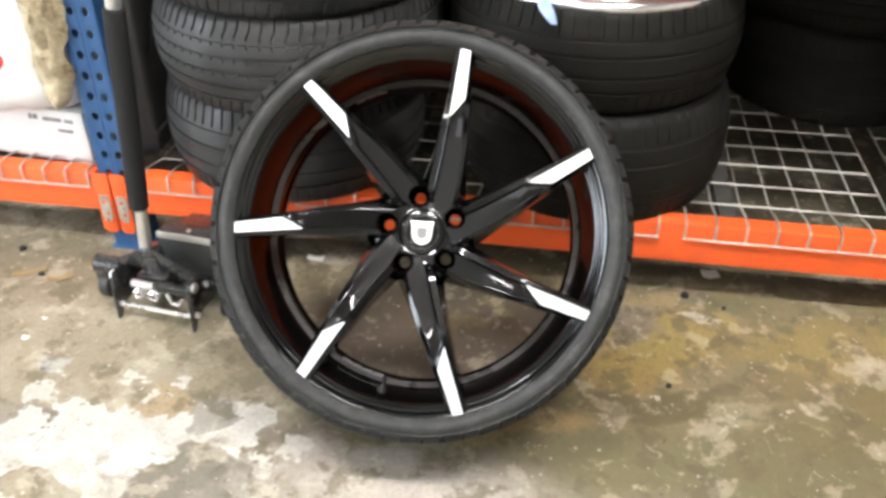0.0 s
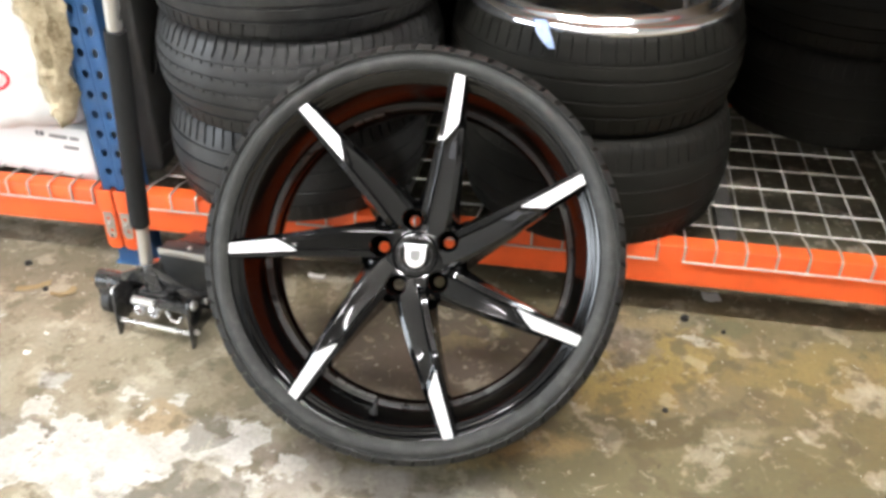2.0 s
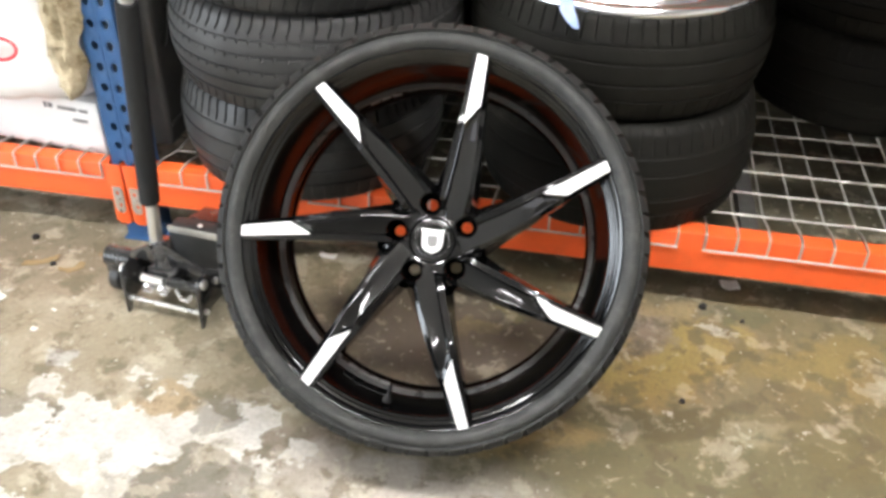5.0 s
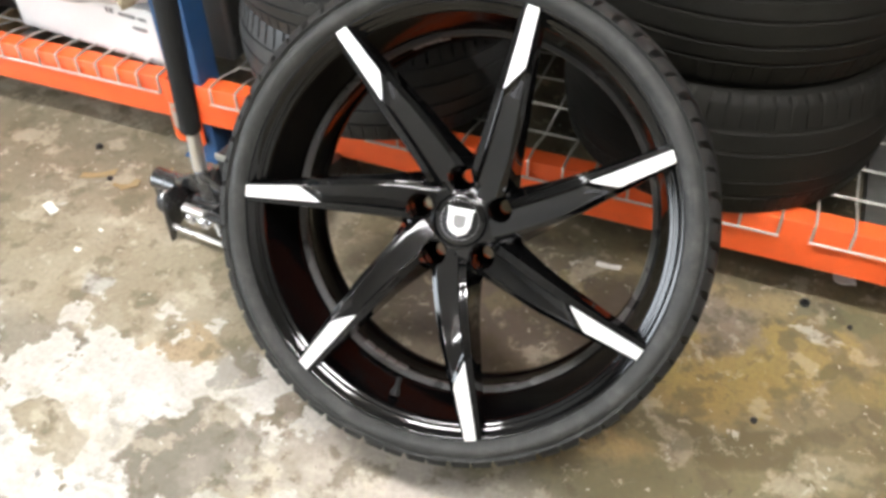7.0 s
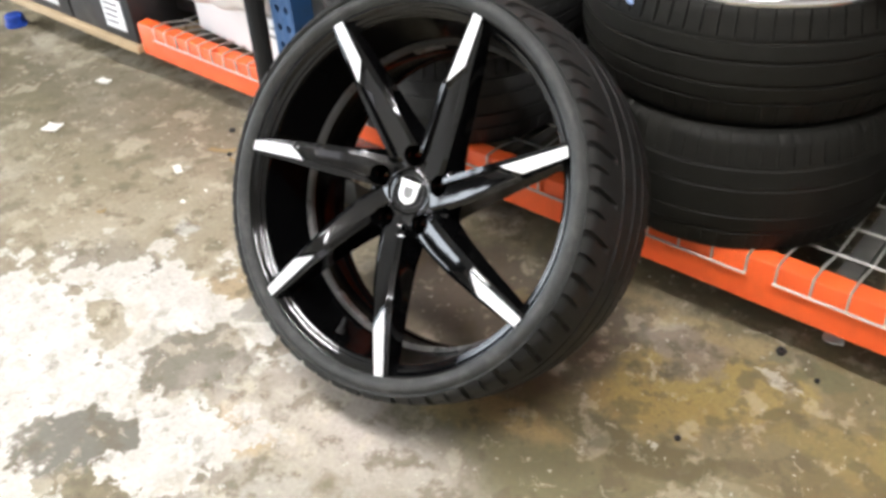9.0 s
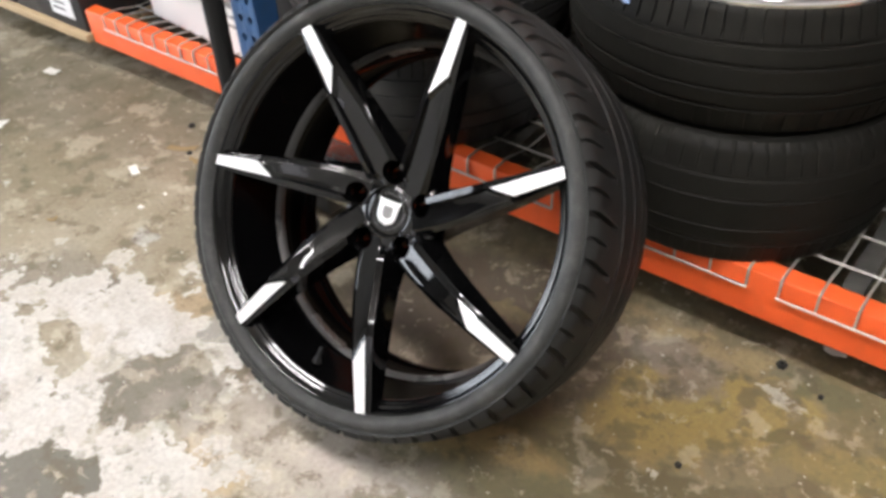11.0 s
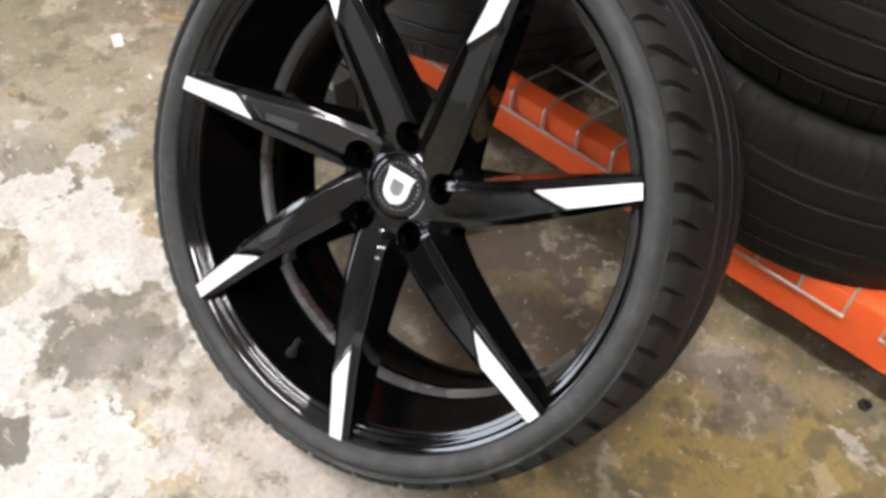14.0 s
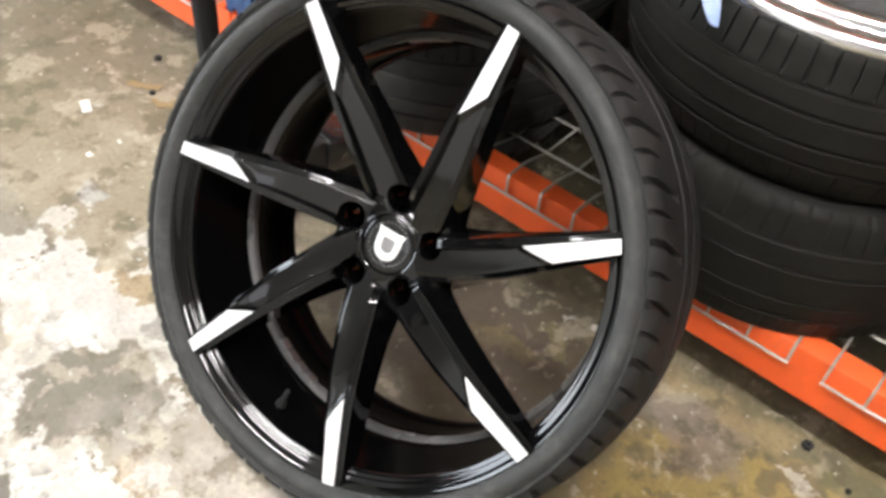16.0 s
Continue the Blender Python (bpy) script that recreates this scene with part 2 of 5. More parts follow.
# stains and painted shade: centre, radii, turn, softness, raggedness, colour, strength
FLOOR_STAINS_SHADE = [
    (-0.95, -0.45, 0.60, 0.45, 0, 0.5, 0.4, (0.325, 0.280, 0.200), 0.65),
    (0.75, -0.35, 0.85, 0.62, 0, 0.45, 0.5, (0.185, 0.148, 0.07), 0.8),
    (0.72, -0.56, 0.75, 0.20, 8, 0.25, 0.9, (0.150, 0.130, 0.066), 0.8),
    (0.45, -0.37, 0.22, 0.045, 12, 0.2, 1.0, (0.115, 0.095, 0.045), 0.85),
    (0.52, -0.155, 0.19, 0.105, 24, 0.10, 0.8, (0.335, 0.262, 0.088), 0.9),
    (0.40, -0.02, 0.18, 0.05, 5, 0.2, 0.8, (0.40, 0.31, 0.16), 0.7),
    (0.90, -0.13, 0.18, 0.10, 0, 0.15, 0.9, (0.29, 0.225, 0.085), 0.8),
    (0.98, -0.20, 0.07, 0.030, -10, 0.10, 0.9, (0.50, 0.45, 0.33), 0.7),
    (0.62, 0.00, 0.045, 0.03, 20, 0.1, 0.8, (0.17, 0.15, 0.095), 0.85),
    (0.60, -0.06, 0.035, 0.025, 20, 0.1, 0.8, (0.19, 0.15, 0.08), 0.85),
    (0.73, -0.19, 0.09, 0.035, 10, 0.12, 0.9, (0.14, 0.115, 0.055), 0.8),
    (0.74, -0.36, 0.09, 0.035, 15, 0.12, 0.8, (0.27, 0.235, 0.14), 0.7),
    (0.20, -0.46, 0.16, 0.045, 10, 0.3, 0.9, (0.42, 0.30, 0.13), 0.6),
    (0.12, -0.59, 0.18, 0.055, 5, 0.3, 0.8, (0.24, 0.21, 0.19), 0.5),
    (-0.05, -0.72, 0.20, 0.07, 10, 0.25, 1.0, (0.46, 0.39, 0.31), 0.6),
    (-0.12, -0.80, 0.10, 0.06, 10, 0.2, 1.0, (0.52, 0.36, 0.16), 0.55),
    (-0.20, -0.56, 0.10, 0.05, 0, 0.25, 0.9, (0.23, 0.19, 0.15), 0.75),
    (0.35, -0.66, 0.25, 0.06, 5, 0.25, 1.1, (0.28, 0.25, 0.18), 0.4),
    (-0.36, -0.715, 0.13, 0.10, 20, 0.15, 0.7, (0.170, 0.155, 0.122), 0.95),
    (-0.38, -0.985, 0.15, 0.08, 40, 0.15, 0.7, (0.135, 0.128, 0.105), 0.95),
    (-0.37, -0.545, 0.07, 0.05, 0, 0.15, 0.7, (0.30, 0.285, 0.25), 0.9),
    (-0.52, -0.53, 0.07, 0.05, 0, 0.15, 0.7, (0.36, 0.27, 0.16), 0.8),
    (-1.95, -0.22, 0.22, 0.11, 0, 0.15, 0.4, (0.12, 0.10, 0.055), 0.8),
    (0.42, -0.07, 0.12, 0.06, 15, 0.2, 0.8, (0.24, 0.215, 0.18), 0.75),
    (0.605, -0.058, 0.040, 0.007, -20, 0.2, 0.6, (0.58, 0.55, 0.48), 0.8),
    (0.576, -0.092, 0.030, 0.025, 0, 0.15, 0.7, (0.15, 0.122, 0.065), 0.8),
    (0.665, -0.155, 0.050, 0.022, 10, 0.15, 0.8, (0.14, 0.118, 0.055), 0.85),
    (0.747, -0.082, 0.032, 0.025, 0, 0.15, 0.8, (0.17, 0.135, 0.065), 0.8),
    (0.68, 0.0, 0.07, 0.03, 20, 0.15, 0.8, (0.135, 0.125, 0.065), 0.85),
    (0.80, -0.16, 0.16, 0.05, 20, 0.15, 1.0, (0.29, 0.232, 0.09), 0.75),
    (0.30, -0.70, 0.30, 0.10, 5, 0.25, 1.0, (0.27, 0.235, 0.20), 0.45),
    (0.85, -0.78, 0.62, 0.20, 5, 0.3, 1.0, (0.185, 0.16, 0.105), 0.65),
    # brown floor behind the wheel, its shade painted in with the colour
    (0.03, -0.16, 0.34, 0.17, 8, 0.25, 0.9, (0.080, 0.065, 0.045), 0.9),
    (0.06, -0.16, 0.09, 0.030, 15, 0.12, 0.9, (0.24, 0.195, 0.075), 0.8),
    (0.16, -0.08, 0.05, 0.022, -20, 0.12, 0.9, (0.20, 0.17, 0.075), 0.7),
    (0.16, -0.90, 0.30, 0.11, 4, 0.3, 1.1, (0.43, 0.40, 0.36), 0.6),
    (0.40, -0.95, 0.22, 0.08, -6, 0.3, 1.1, (0.40, 0.37, 0.32), 0.5),
    (-0.783, -0.441, 0.050, 0.030, -25, 0.10, 0.5, (0.40, 0.385, 0.355), 0.9),
    (-0.717, -0.572, 0.045, 0.022, -10, 0.12, 0.7, (0.16, 0.14, 0.11), 0.85),
    (-0.85, -0.62, 0.16, 0.07, 20, 0.3, 0.9, (0.20, 0.185, 0.15), 0.6),
    (-1.35, -0.40, 0.35, 0.14, 10, 0.3, 0.9, (0.19, 0.165, 0.10), 0.6),
    # shade below the rack, painted as one wide dark ellipse
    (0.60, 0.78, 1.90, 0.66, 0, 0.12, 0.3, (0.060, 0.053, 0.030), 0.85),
    # brown mottling, darkened further for the wheel's shade
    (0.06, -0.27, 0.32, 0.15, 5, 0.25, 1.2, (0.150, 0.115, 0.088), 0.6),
    # pale patch brightens the floor where the wheel's shadow falls too dark
    (0.0, -0.71, 0.30, 0.09, 5, 0.3, 0.9, (0.44, 0.40, 0.345), 0.6),
    # next two: soft shade along the left bay, painted into the floor colour
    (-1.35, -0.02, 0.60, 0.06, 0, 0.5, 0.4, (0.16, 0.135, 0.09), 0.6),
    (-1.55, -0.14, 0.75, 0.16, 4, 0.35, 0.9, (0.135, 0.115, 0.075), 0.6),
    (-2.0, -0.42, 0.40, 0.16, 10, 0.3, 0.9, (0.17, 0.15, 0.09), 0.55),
    (-0.02, -0.62, 0.26, 0.06, 4, 0.3, 1.0, (0.47, 0.42, 0.37), 0.6),
    (0.66, -0.52, 0.48, 0.09, 6, 0.25, 1.0, (0.135, 0.12, 0.062), 0.6),
    (0.45, -0.25, 0.13, 0.07, 20, 0.15, 0.9, (0.31, 0.225, 0.075), 0.6),
    (0.95, -0.34, 0.20, 0.10, 10, 0.2, 1.0, (0.155, 0.125, 0.055), 0.6),
    (0.67, -0.355, 0.075, 0.035, 8, 0.1, 0.8, (0.33, 0.30, 0.20), 0.7),
    (0.90, -0.26, 0.36, 0.26, 10, 0.3, 0.9, (0.12, 0.095, 0.042), 0.30),
]
PAINT = [(-0.55, -0.70, 0.26, 0.19, -10), (-0.36, -0.60, 0.12, 0.10, 0), (-0.45, -0.92, 0.34, 0.20, 15), (-0.75, -0.95, 0.30, 0.28, 0), (-0.22, -0.88, 0.10, 0.09, 0)]
SCABS = [(-0.36, -0.715, 0.125, 0.10, 20), (-0.38, -0.985, 0.15, 0.075, 40), (-0.64, -0.78, 0.10, 0.045, -15), (-0.37, -0.545, 0.05, 0.035, 0), (-0.52, -0.53, 0.05, 0.03, 0), (-0.25, -0.75, 0.08, 0.05, 30)]

CONCRETE = floor_surface()
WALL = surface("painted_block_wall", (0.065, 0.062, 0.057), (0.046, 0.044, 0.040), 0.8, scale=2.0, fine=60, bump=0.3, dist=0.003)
# unseen walls, kept pale to bounce light onto the spokes and tyres
BOUNCE_WALL = surface("pale_bounce_wall", (0.76, 0.74, 0.71), (0.68, 0.66, 0.63), 0.7, scale=2.0, fine=60, bump=0.2, dist=0.003)
CEILING = surface("ceiling_board", (0.46, 0.445, 0.42), (0.38, 0.365, 0.345), 0.9, scale=1.5, fine=80)
ORANGE = surface("orange_powder_coat", (0.80, 0.115, 0.022), (0.70, 0.085, 0.015), 0.42, scale=6, fine=220, spread=0.4, bump=0.05, dirt=(0.22, 0.07, 0.03), dirt_amount=0.25)
BLUE = surface("blue_powder_coat", (0.024, 0.085, 0.215), (0.018, 0.062, 0.16), 0.45, scale=8, fine=220, spread=0.5, bump=0.05, dirt=(0.05, 0.07, 0.10), dirt_amount=0.35)
ZINC = surface("galvanised_wire", (0.48, 0.47, 0.43), (0.33, 0.32, 0.29), 0.5, metal=0.45, scale=30, fine=260)
DULL_ZINC = surface("dull_galvanised_channel", (0.07, 0.068, 0.06), (0.045, 0.044, 0.04), 0.7, metal=0.3, scale=20, fine=200)
STEEL = surface("zinc_plated_steel", (0.62, 0.61, 0.58), (0.45, 0.44, 0.42), 0.36, metal=0.9, scale=30, fine=260)
RUBBER = surface("new_tyre_rubber", (0.025, 0.026, 0.025), (0.041, 0.041, 0.039), 0.62, scale=12, fine=180, bump=0.2, dist=0.0008, spec=0.3, dirt=(0.085, 0.083, 0.078), dirt_amount=0.5)
TREAD_RUBBER = surface("scrubbed_tread_rubber", (0.014, 0.014, 0.0135), (0.024, 0.024, 0.022), 0.66, scale=9, fine=180, bump=0.2, dist=0.0008, spec=0.25, dirt=(0.036, 0.035, 0.032), dirt_amount=0.3)
DUSTY_RUBBER = surface("dusty_tyre_rubber", (0.018, 0.018, 0.0175), (0.036, 0.0355, 0.034), 0.52, scale=7, fine=140, bump=0.25, dist=0.001, spec=0.45, dirt=(0.075, 0.073, 0.069), dirt_amount=0.35)
OLD_RUBBER = surface("used_tyre_rubber", (0.0088, 0.0085, 0.0070), (0.0152, 0.0145, 0.0118), 0.62, scale=7, fine=140, bump=0.25, dist=0.001, spec=0.12, dirt=(0.022, 0.021, 0.017), dirt_amount=0.3)
GLOSS_BLACK = surface("gloss_black_paint", (0.0022, 0.0022, 0.0024), (0.0032, 0.0032, 0.0032), 0.06, scale=14, fine=400, rough_spread=0.02, bump=0.0, coat=0.18, spec=0.48)
RIM_BLACK = surface("gloss_black_barrel", (0.002, 0.002, 0.0022), (0.003, 0.003, 0.003), 0.09, scale=14, fine=400, rough_spread=0.02, bump=0.0, spec=0.03)
FLANGE = surface("worn_dark_metal", (0.13, 0.13, 0.127), (0.075, 0.075, 0.073), 0.34, metal=0.45, scale=18, fine=300, bump=0.05)
MACHINED = surface("machined_aluminium", (0.93, 0.93, 0.94), (0.86, 0.86, 0.87), 0.34, metal=0.55, scale=20, fine=600, rough_spread=0.05, bump=0.02)
CHROME = surface("chrome", (0.92, 0.92, 0.93), (0.87, 0.87, 0.87), 0.09, metal=0.95, scale=10, fine=200, rough_spread=0.03, bump=0.0)
SATIN_CHROME = surface("worn_chrome_tube", (0.80, 0.79, 0.77), (0.66, 0.65, 0.62), 0.30, metal=0.85, scale=20, fine=200, rough_spread=0.06, bump=0.02)
FOAM = surface("black_foam_grip", (0.015, 0.015, 0.0155), (0.024, 0.024, 0.024), 0.8, spec=0.2, scale=20, fine=300, bump=0.3, dist=0.001)
JACK_BLACK = surface("black_enamel", (0.018, 0.018, 0.019), (0.030, 0.029, 0.028), 0.22, scale=16, fine=200, bump=0.05, coat=0.7, dirt=(0.07, 0.06, 0.05), dirt_amount=0.2)
WHITE_SACK = surface("white_woven_sack", (0.82, 0.81, 0.79), (0.72, 0.71, 0.69), 0.6, scale=7, fine=240, spread=0.4, bump=0.2, dist=0.002)
WHITE_CARTON = surface("white_carton", (0.80, 0.80, 0.79), (0.72, 0.71, 0.69), 0.6, scale=5, fine=120, spread=0.4, bump=0.05)
KRAFT = surface("crumpled_packing_paper", (0.17, 0.125, 0.06), (0.56, 0.48, 0.33), 0.75, scale=15, fine=110, spread=1.0, bump=0.8, dist=0.003)
BLACK_CARTON = surface("black_carton", (0.016, 0.016, 0.018), (0.028, 0.027, 0.027), 0.5, scale=8, fine=140, bump=0.05)
LABEL = surface("paper_label", (0.74, 0.74, 0.75), (0.66, 0.66, 0.67), 0.6, scale=10, fine=120, bump=0.0)
INK = surface("grey_print", (0.16, 0.16, 0.17), (0.2, 0.2, 0.2), 0.6, bump=0.0)
RED_INK = surface("red_marker", (0.62, 0.02, 0.03), (0.5, 0.02, 0.03), 0.5, bump=0.0)
WOOD = surface("pale_board", (0.42, 0.31, 0.18), (0.33, 0.24, 0.14), 0.7, scale=14, fine=160, bump=0.2)
GREY_PLASTIC = surface("grey_plastic", (0.062, 0.062, 0.06), (0.045, 0.045, 0.043), 0.5, scale=8, fine=160, bump=0.05)
BLUE_TAPE = surface("blue_tape", (0.27, 0.38, 0.66), (0.55, 0.62, 0.78), 0.5, scale=40, fine=200, bump=0.2)
BLUE_PLASTIC = surface("blue_plastic", (0.01, 0.05, 0.32), (0.01, 0.04, 0.22), 0.35, scale=20, fine=200)
SCRAP = surface("paper_scrap", (0.78, 0.77, 0.74), (0.66, 0.65, 0.6), 0.7, scale=40, fine=200, bump=0.2)
LEAF = surface("dry_scrap", (0.30, 0.22, 0.11), (0.22, 0.16, 0.075), 0.8, scale=60, fine=300, bump=0.2)
BLACK_RUBBER = surface("black_rubber_bits", (0.015, 0.015, 0.015), (0.025, 0.025, 0.024), 0.5, scale=40, fine=300)
LEAD = surface("grey_weight", (0.30, 0.30, 0.30), (0.22, 0.22, 0.22), 0.35, metal=0.8, scale=40, fine=300)


def lamp_surface():
    m, nt, p = nodes_of("lit_tube")
    p.inputs["Base Color"].default_value = (0.9, 0.9, 0.9, 1)
    p.inputs["Emission Color"].default_value = (1.0, 0.985, 0.965, 1)
    p.inputs["Emission Strength"].default_value = TUBE_GLOW
    return m


TUBE_GLOW = 117.0
HOUSING = surface("white_enamel", (0.7, 0.7, 0.69), (0.6, 0.6, 0.59), 0.5)
TUBE = lamp_surface()


# ---- builders ----
def part(name, bm, material, parent=None, label="", smooth=30):
    """Links a bmesh as one mesh object, under a thing or a part where one is given."""
    me = bpy.data.meshes.new(name)
    bmesh.ops.recalc_face_normals(bm, faces=bm.faces[:])
    if smooth:
        for f in bm.faces:
            f.smooth = True
        for e in bm.edges:
            if len(e.link_faces) == 2 and e.calc_face_angle(0) > radians(smooth):
                e.smooth = False
    bm.to_mesh(me)
    bm.free()
    me.materials.append(material)
    ob = new(name, me)
    if parent:
        ob.parent = parent
    if label:
        tagged(ob, label)
    return ob


def empty(name, label, category, group="", m=None):
    ob = new(name)
    ob.empty_display_size = 0.05
    if m:
        ob.matrix_world = m
    return tagged(ob, label, category, group)


def block(x0, x1, y0, y1, z0, z1, bevel=0.0, segs=2, bm=None):
    own = bmesh.new()
    bmesh.ops.create_cube(own, size=1, matrix=Matrix.LocRotScale(((x0 + x1) / 2, (y0 + y1) / 2, (z0 + z1) / 2), None, (x1 - x0, y1 - y0, z1 - z0)))
    if bevel:
        bmesh.ops.bevel(own, geom=own.edges[:], offset=bevel, segments=segs, affect="EDGES", profile=0.5)
    return join(bm, own)


def join(bm, other):
    """Adds one bmesh to another."""
    if bm is None:
        return other
    me = bpy.data.meshes.new("tmp")
    other.to_mesh(me)
    other.free()
    bm.from_mesh(me)
    bpy.data.meshes.remove(me)
    return bm


def lathe(profile, seg, closed=False, bm=None):
    """Turns (radius, z) points round the z axis."""
    bm = bm or bmesh.new()
    rings = []
    for r, z in profile:
        if r < 1e-6:
            rings.append([bm.verts.new((0, 0, z))])
        else:
            rings.append([bm.verts.new((r * math.cos(2 * math.pi * i / seg), r * math.sin(2 * math.pi * i / seg), z)) for i in range(seg)])
    pairs = list(zip(rings, rings[1:] + rings[:1]) if closed else zip(rings, rings[1:]))
    for a, b in pairs:
        for i in range(seg):
            j = (i + 1) % seg
            quad = [a[i % len(a)], a[j % len(a)], b[j % len(b)], b[i % len(b)]]
            quad = list(dict.fromkeys(quad))
            if len(quad) > 2:
                bm.faces.new(quad)
    return bm


def rod(points, r, seg=10, bm=None, caps=True):
    """A round bar along points; r may be a list."""
    bm = bm or bmesh.new()
    pts = [Vector(p) for p in points]
    radii = r if isinstance(r, (list, tuple)) else [r] * len(pts)
    rings, side = [], None
    for i, p in enumerate(pts):
        d = (pts[min(i + 1, len(pts) - 1)] - pts[max(i - 1, 0)]).normalized()
        if side is None:
            side = d.orthogonal().normalized()
        side = (side - side.dot(d) * d).normalized()
        up = d.cross(side)
        rings.append([bm.verts.new(p + radii[i] * (math.cos(2 * math.pi * k / seg) * side + math.sin(2 * math.pi * k / seg) * up)) for k in range(seg)])
    for a, b in zip(rings, rings[1:]):
        for k in range(seg):
            bm.faces.new((a[k], a[(k + 1) % seg], b[(k + 1) % seg], b[k]))
    if caps:
        bm.faces.new(rings[0][::-1])
        bm.faces.new(rings[-1])
    return bm


def prism(outline, depth, holes=(), bevel=0.0):
    """A flat plate in the xy plane from an outline with holes, thickness depth downwards from z = 0, cut by a filled curve."""
    cu = bpy.data.curves.new("plate", "CURVE")
    cu.dimensions, cu.fill_mode, cu.extrude, cu.bevel_depth, cu.bevel_resolution = "2D", "BOTH", depth / 2 - bevel, bevel, 1
    for loop in (outline, *holes):
        sp = cu.splines.new("POLY")
        sp.points.add(len(loop) - 1)
        for pt, (x, y) in zip(sp.points, loop):
            pt.co = (x, y, 0, 1)
        sp.use_cyclic_u = True
    ob = bpy.data.objects.new("plate", cu)
    scene.collection.objects.link(ob)
    deps = bpy.context.evaluated_depsgraph_get()
    me = bpy.data.meshes.new_from_object(ob.evaluated_get(deps))
    bm = bmesh.new()
    bm.from_mesh(me)
    bpy.data.objects.remove(ob)
    bpy.data.curves.remove(cu)
    bpy.data.meshes.remove(me)
    bmesh.ops.remove_doubles(bm, verts=bm.verts[:], dist=1e-5)
    bmesh.ops.translate(bm, verts=bm.verts[:], vec=(0, 0, -depth / 2))
    return bm


def circle(r, n, cx=0.0, cy=0.0, turn=0.0):
    return [(cx + r * math.cos(turn + 2 * math.pi * i / n), cy + r * math.sin(turn + 2 * math.pi * i / n)) for i in range(n)]


def moved(bm, m):
    bmesh.ops.transform(bm, matrix=m, verts=bm.verts[:])
    return bm


def cut(bm, cutters):
    """The bmesh with closed cutters taken out of it."""
    a, b = bpy.data.meshes.new("a"), bpy.data.meshes.new("b")
    for part_bm in (bm, cutters):
        bmesh.ops.recalc_face_normals(part_bm, faces=part_bm.faces[:])
    bm.to_mesh(a)
    bm.free()
    cutters.to_mesh(b)
    cutters.free()
    oa, ob = new("a", a), new("b", b)
    mod = oa.modifiers.new("cut", "BOOLEAN")
    mod.operation, mod.object, mod.solver = "DIFFERENCE", ob, "EXACT"
    deps = bpy.context.evaluated_depsgraph_get()
    me = bpy.data.meshes.new_from_object(oa.evaluated_get(deps))
    out = bmesh.new()
    out.from_mesh(me)
    for o in (oa, ob):
        bpy.data.objects.remove(o)
    for d in (a, b, me):
        bpy.data.meshes.remove(d)
    return out


# ---- the room ----
def setting():
    bm = bmesh.new()
    bmesh.ops.create_grid(bm, x_segments=12, y_segments=12, size=9, matrix=Matrix.Translation((0.5, -2, 0)))
    tagged(part("floor", bm, CONCRETE, smooth=0), "worn concrete workshop floor with old white paint, oil stains and painted shade", "floor", kind="structure")
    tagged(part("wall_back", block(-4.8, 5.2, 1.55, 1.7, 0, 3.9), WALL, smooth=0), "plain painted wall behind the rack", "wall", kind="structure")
    tagged(part("wall_right", block(5.2, 5.35, -6.0, 1.7, 0, 3.9), BOUNCE_WALL, smooth=0), "plain painted side wall, unseen and pale to bounce light", "wall", kind="structure")
    # the high opening is made up to let the fill lamp in
    bm = block(-4.8, -1.32, -6.15, -6.0, 0, 3.9)
    block(-0.12, 5.2, -6.15, -6.0, 0, 3.9, bm=bm)
    block(-1.32, -0.12, -6.15, -6.0, 0, 2.45, bm=bm)
    block(-1.32, -0.12, -6.15, -6.0, 3.82, 3.9, bm=bm)
    tagged(part("wall_front", bm, BOUNCE_WALL, smooth=0), "painted wall, unseen, with a high opening added for the fill lamp", "wall", kind="structure")
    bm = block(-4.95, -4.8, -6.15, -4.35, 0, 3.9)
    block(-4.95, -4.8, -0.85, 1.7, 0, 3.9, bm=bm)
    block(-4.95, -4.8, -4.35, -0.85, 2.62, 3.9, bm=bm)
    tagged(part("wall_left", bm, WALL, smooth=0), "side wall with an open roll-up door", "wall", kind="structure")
    tagged(part("ceiling", block(-4.95, 5.35, -6.15, 1.7, 3.9, 4.05), CEILING, smooth=0), "plain ceiling", "ceiling", kind="structure")


setting()


def tube_light(x, y, z, length, width, deep):
    """A hanging fitting: two rods, a white tray and a glowing diffuser that also sheds light sideways."""
    lamp = empty("ceiling_light", "hanging white ceiling light with a long glowing diffuser", "ceiling light", "ceiling lights", pose(x, y, z))
    part("tray", block(-length / 2 - 0.02, length / 2 + 0.02, -width / 4, width / 4, deep + 0.001, deep + 0.03, 0.004), HOUSING, lamp)
    part("diffuser", block(-length / 2, length / 2, -width / 2, width / 2, 0.0, deep, deep * 0.27), TUBE, lamp)
    for rx in (-length * 0.35, length * 0.35):
        part("rod", rod([(rx, 0, deep + 0.025), (rx, 0, 3.9 - z)], 0.004, 8), HOUSING, lamp)
    return lamp


for lx, ly, size, wide, deep in ((-0.9, -1.6, 1.3, 0.26, 0.045), (1.2, -1.6, 1.3, 0.26, 0.045), (0.45, -2.80, 1.3, 0.045, 0.02), (-1.15, -3.98, 0.9, 0.06, 0.02)):
    tube_light(lx, ly, 3.66, size, wide, deep)

# ---- the pallet rack ----
BEAM_LOW, BEAM_TOP, DECK = 0.115, 0.222, 0.209


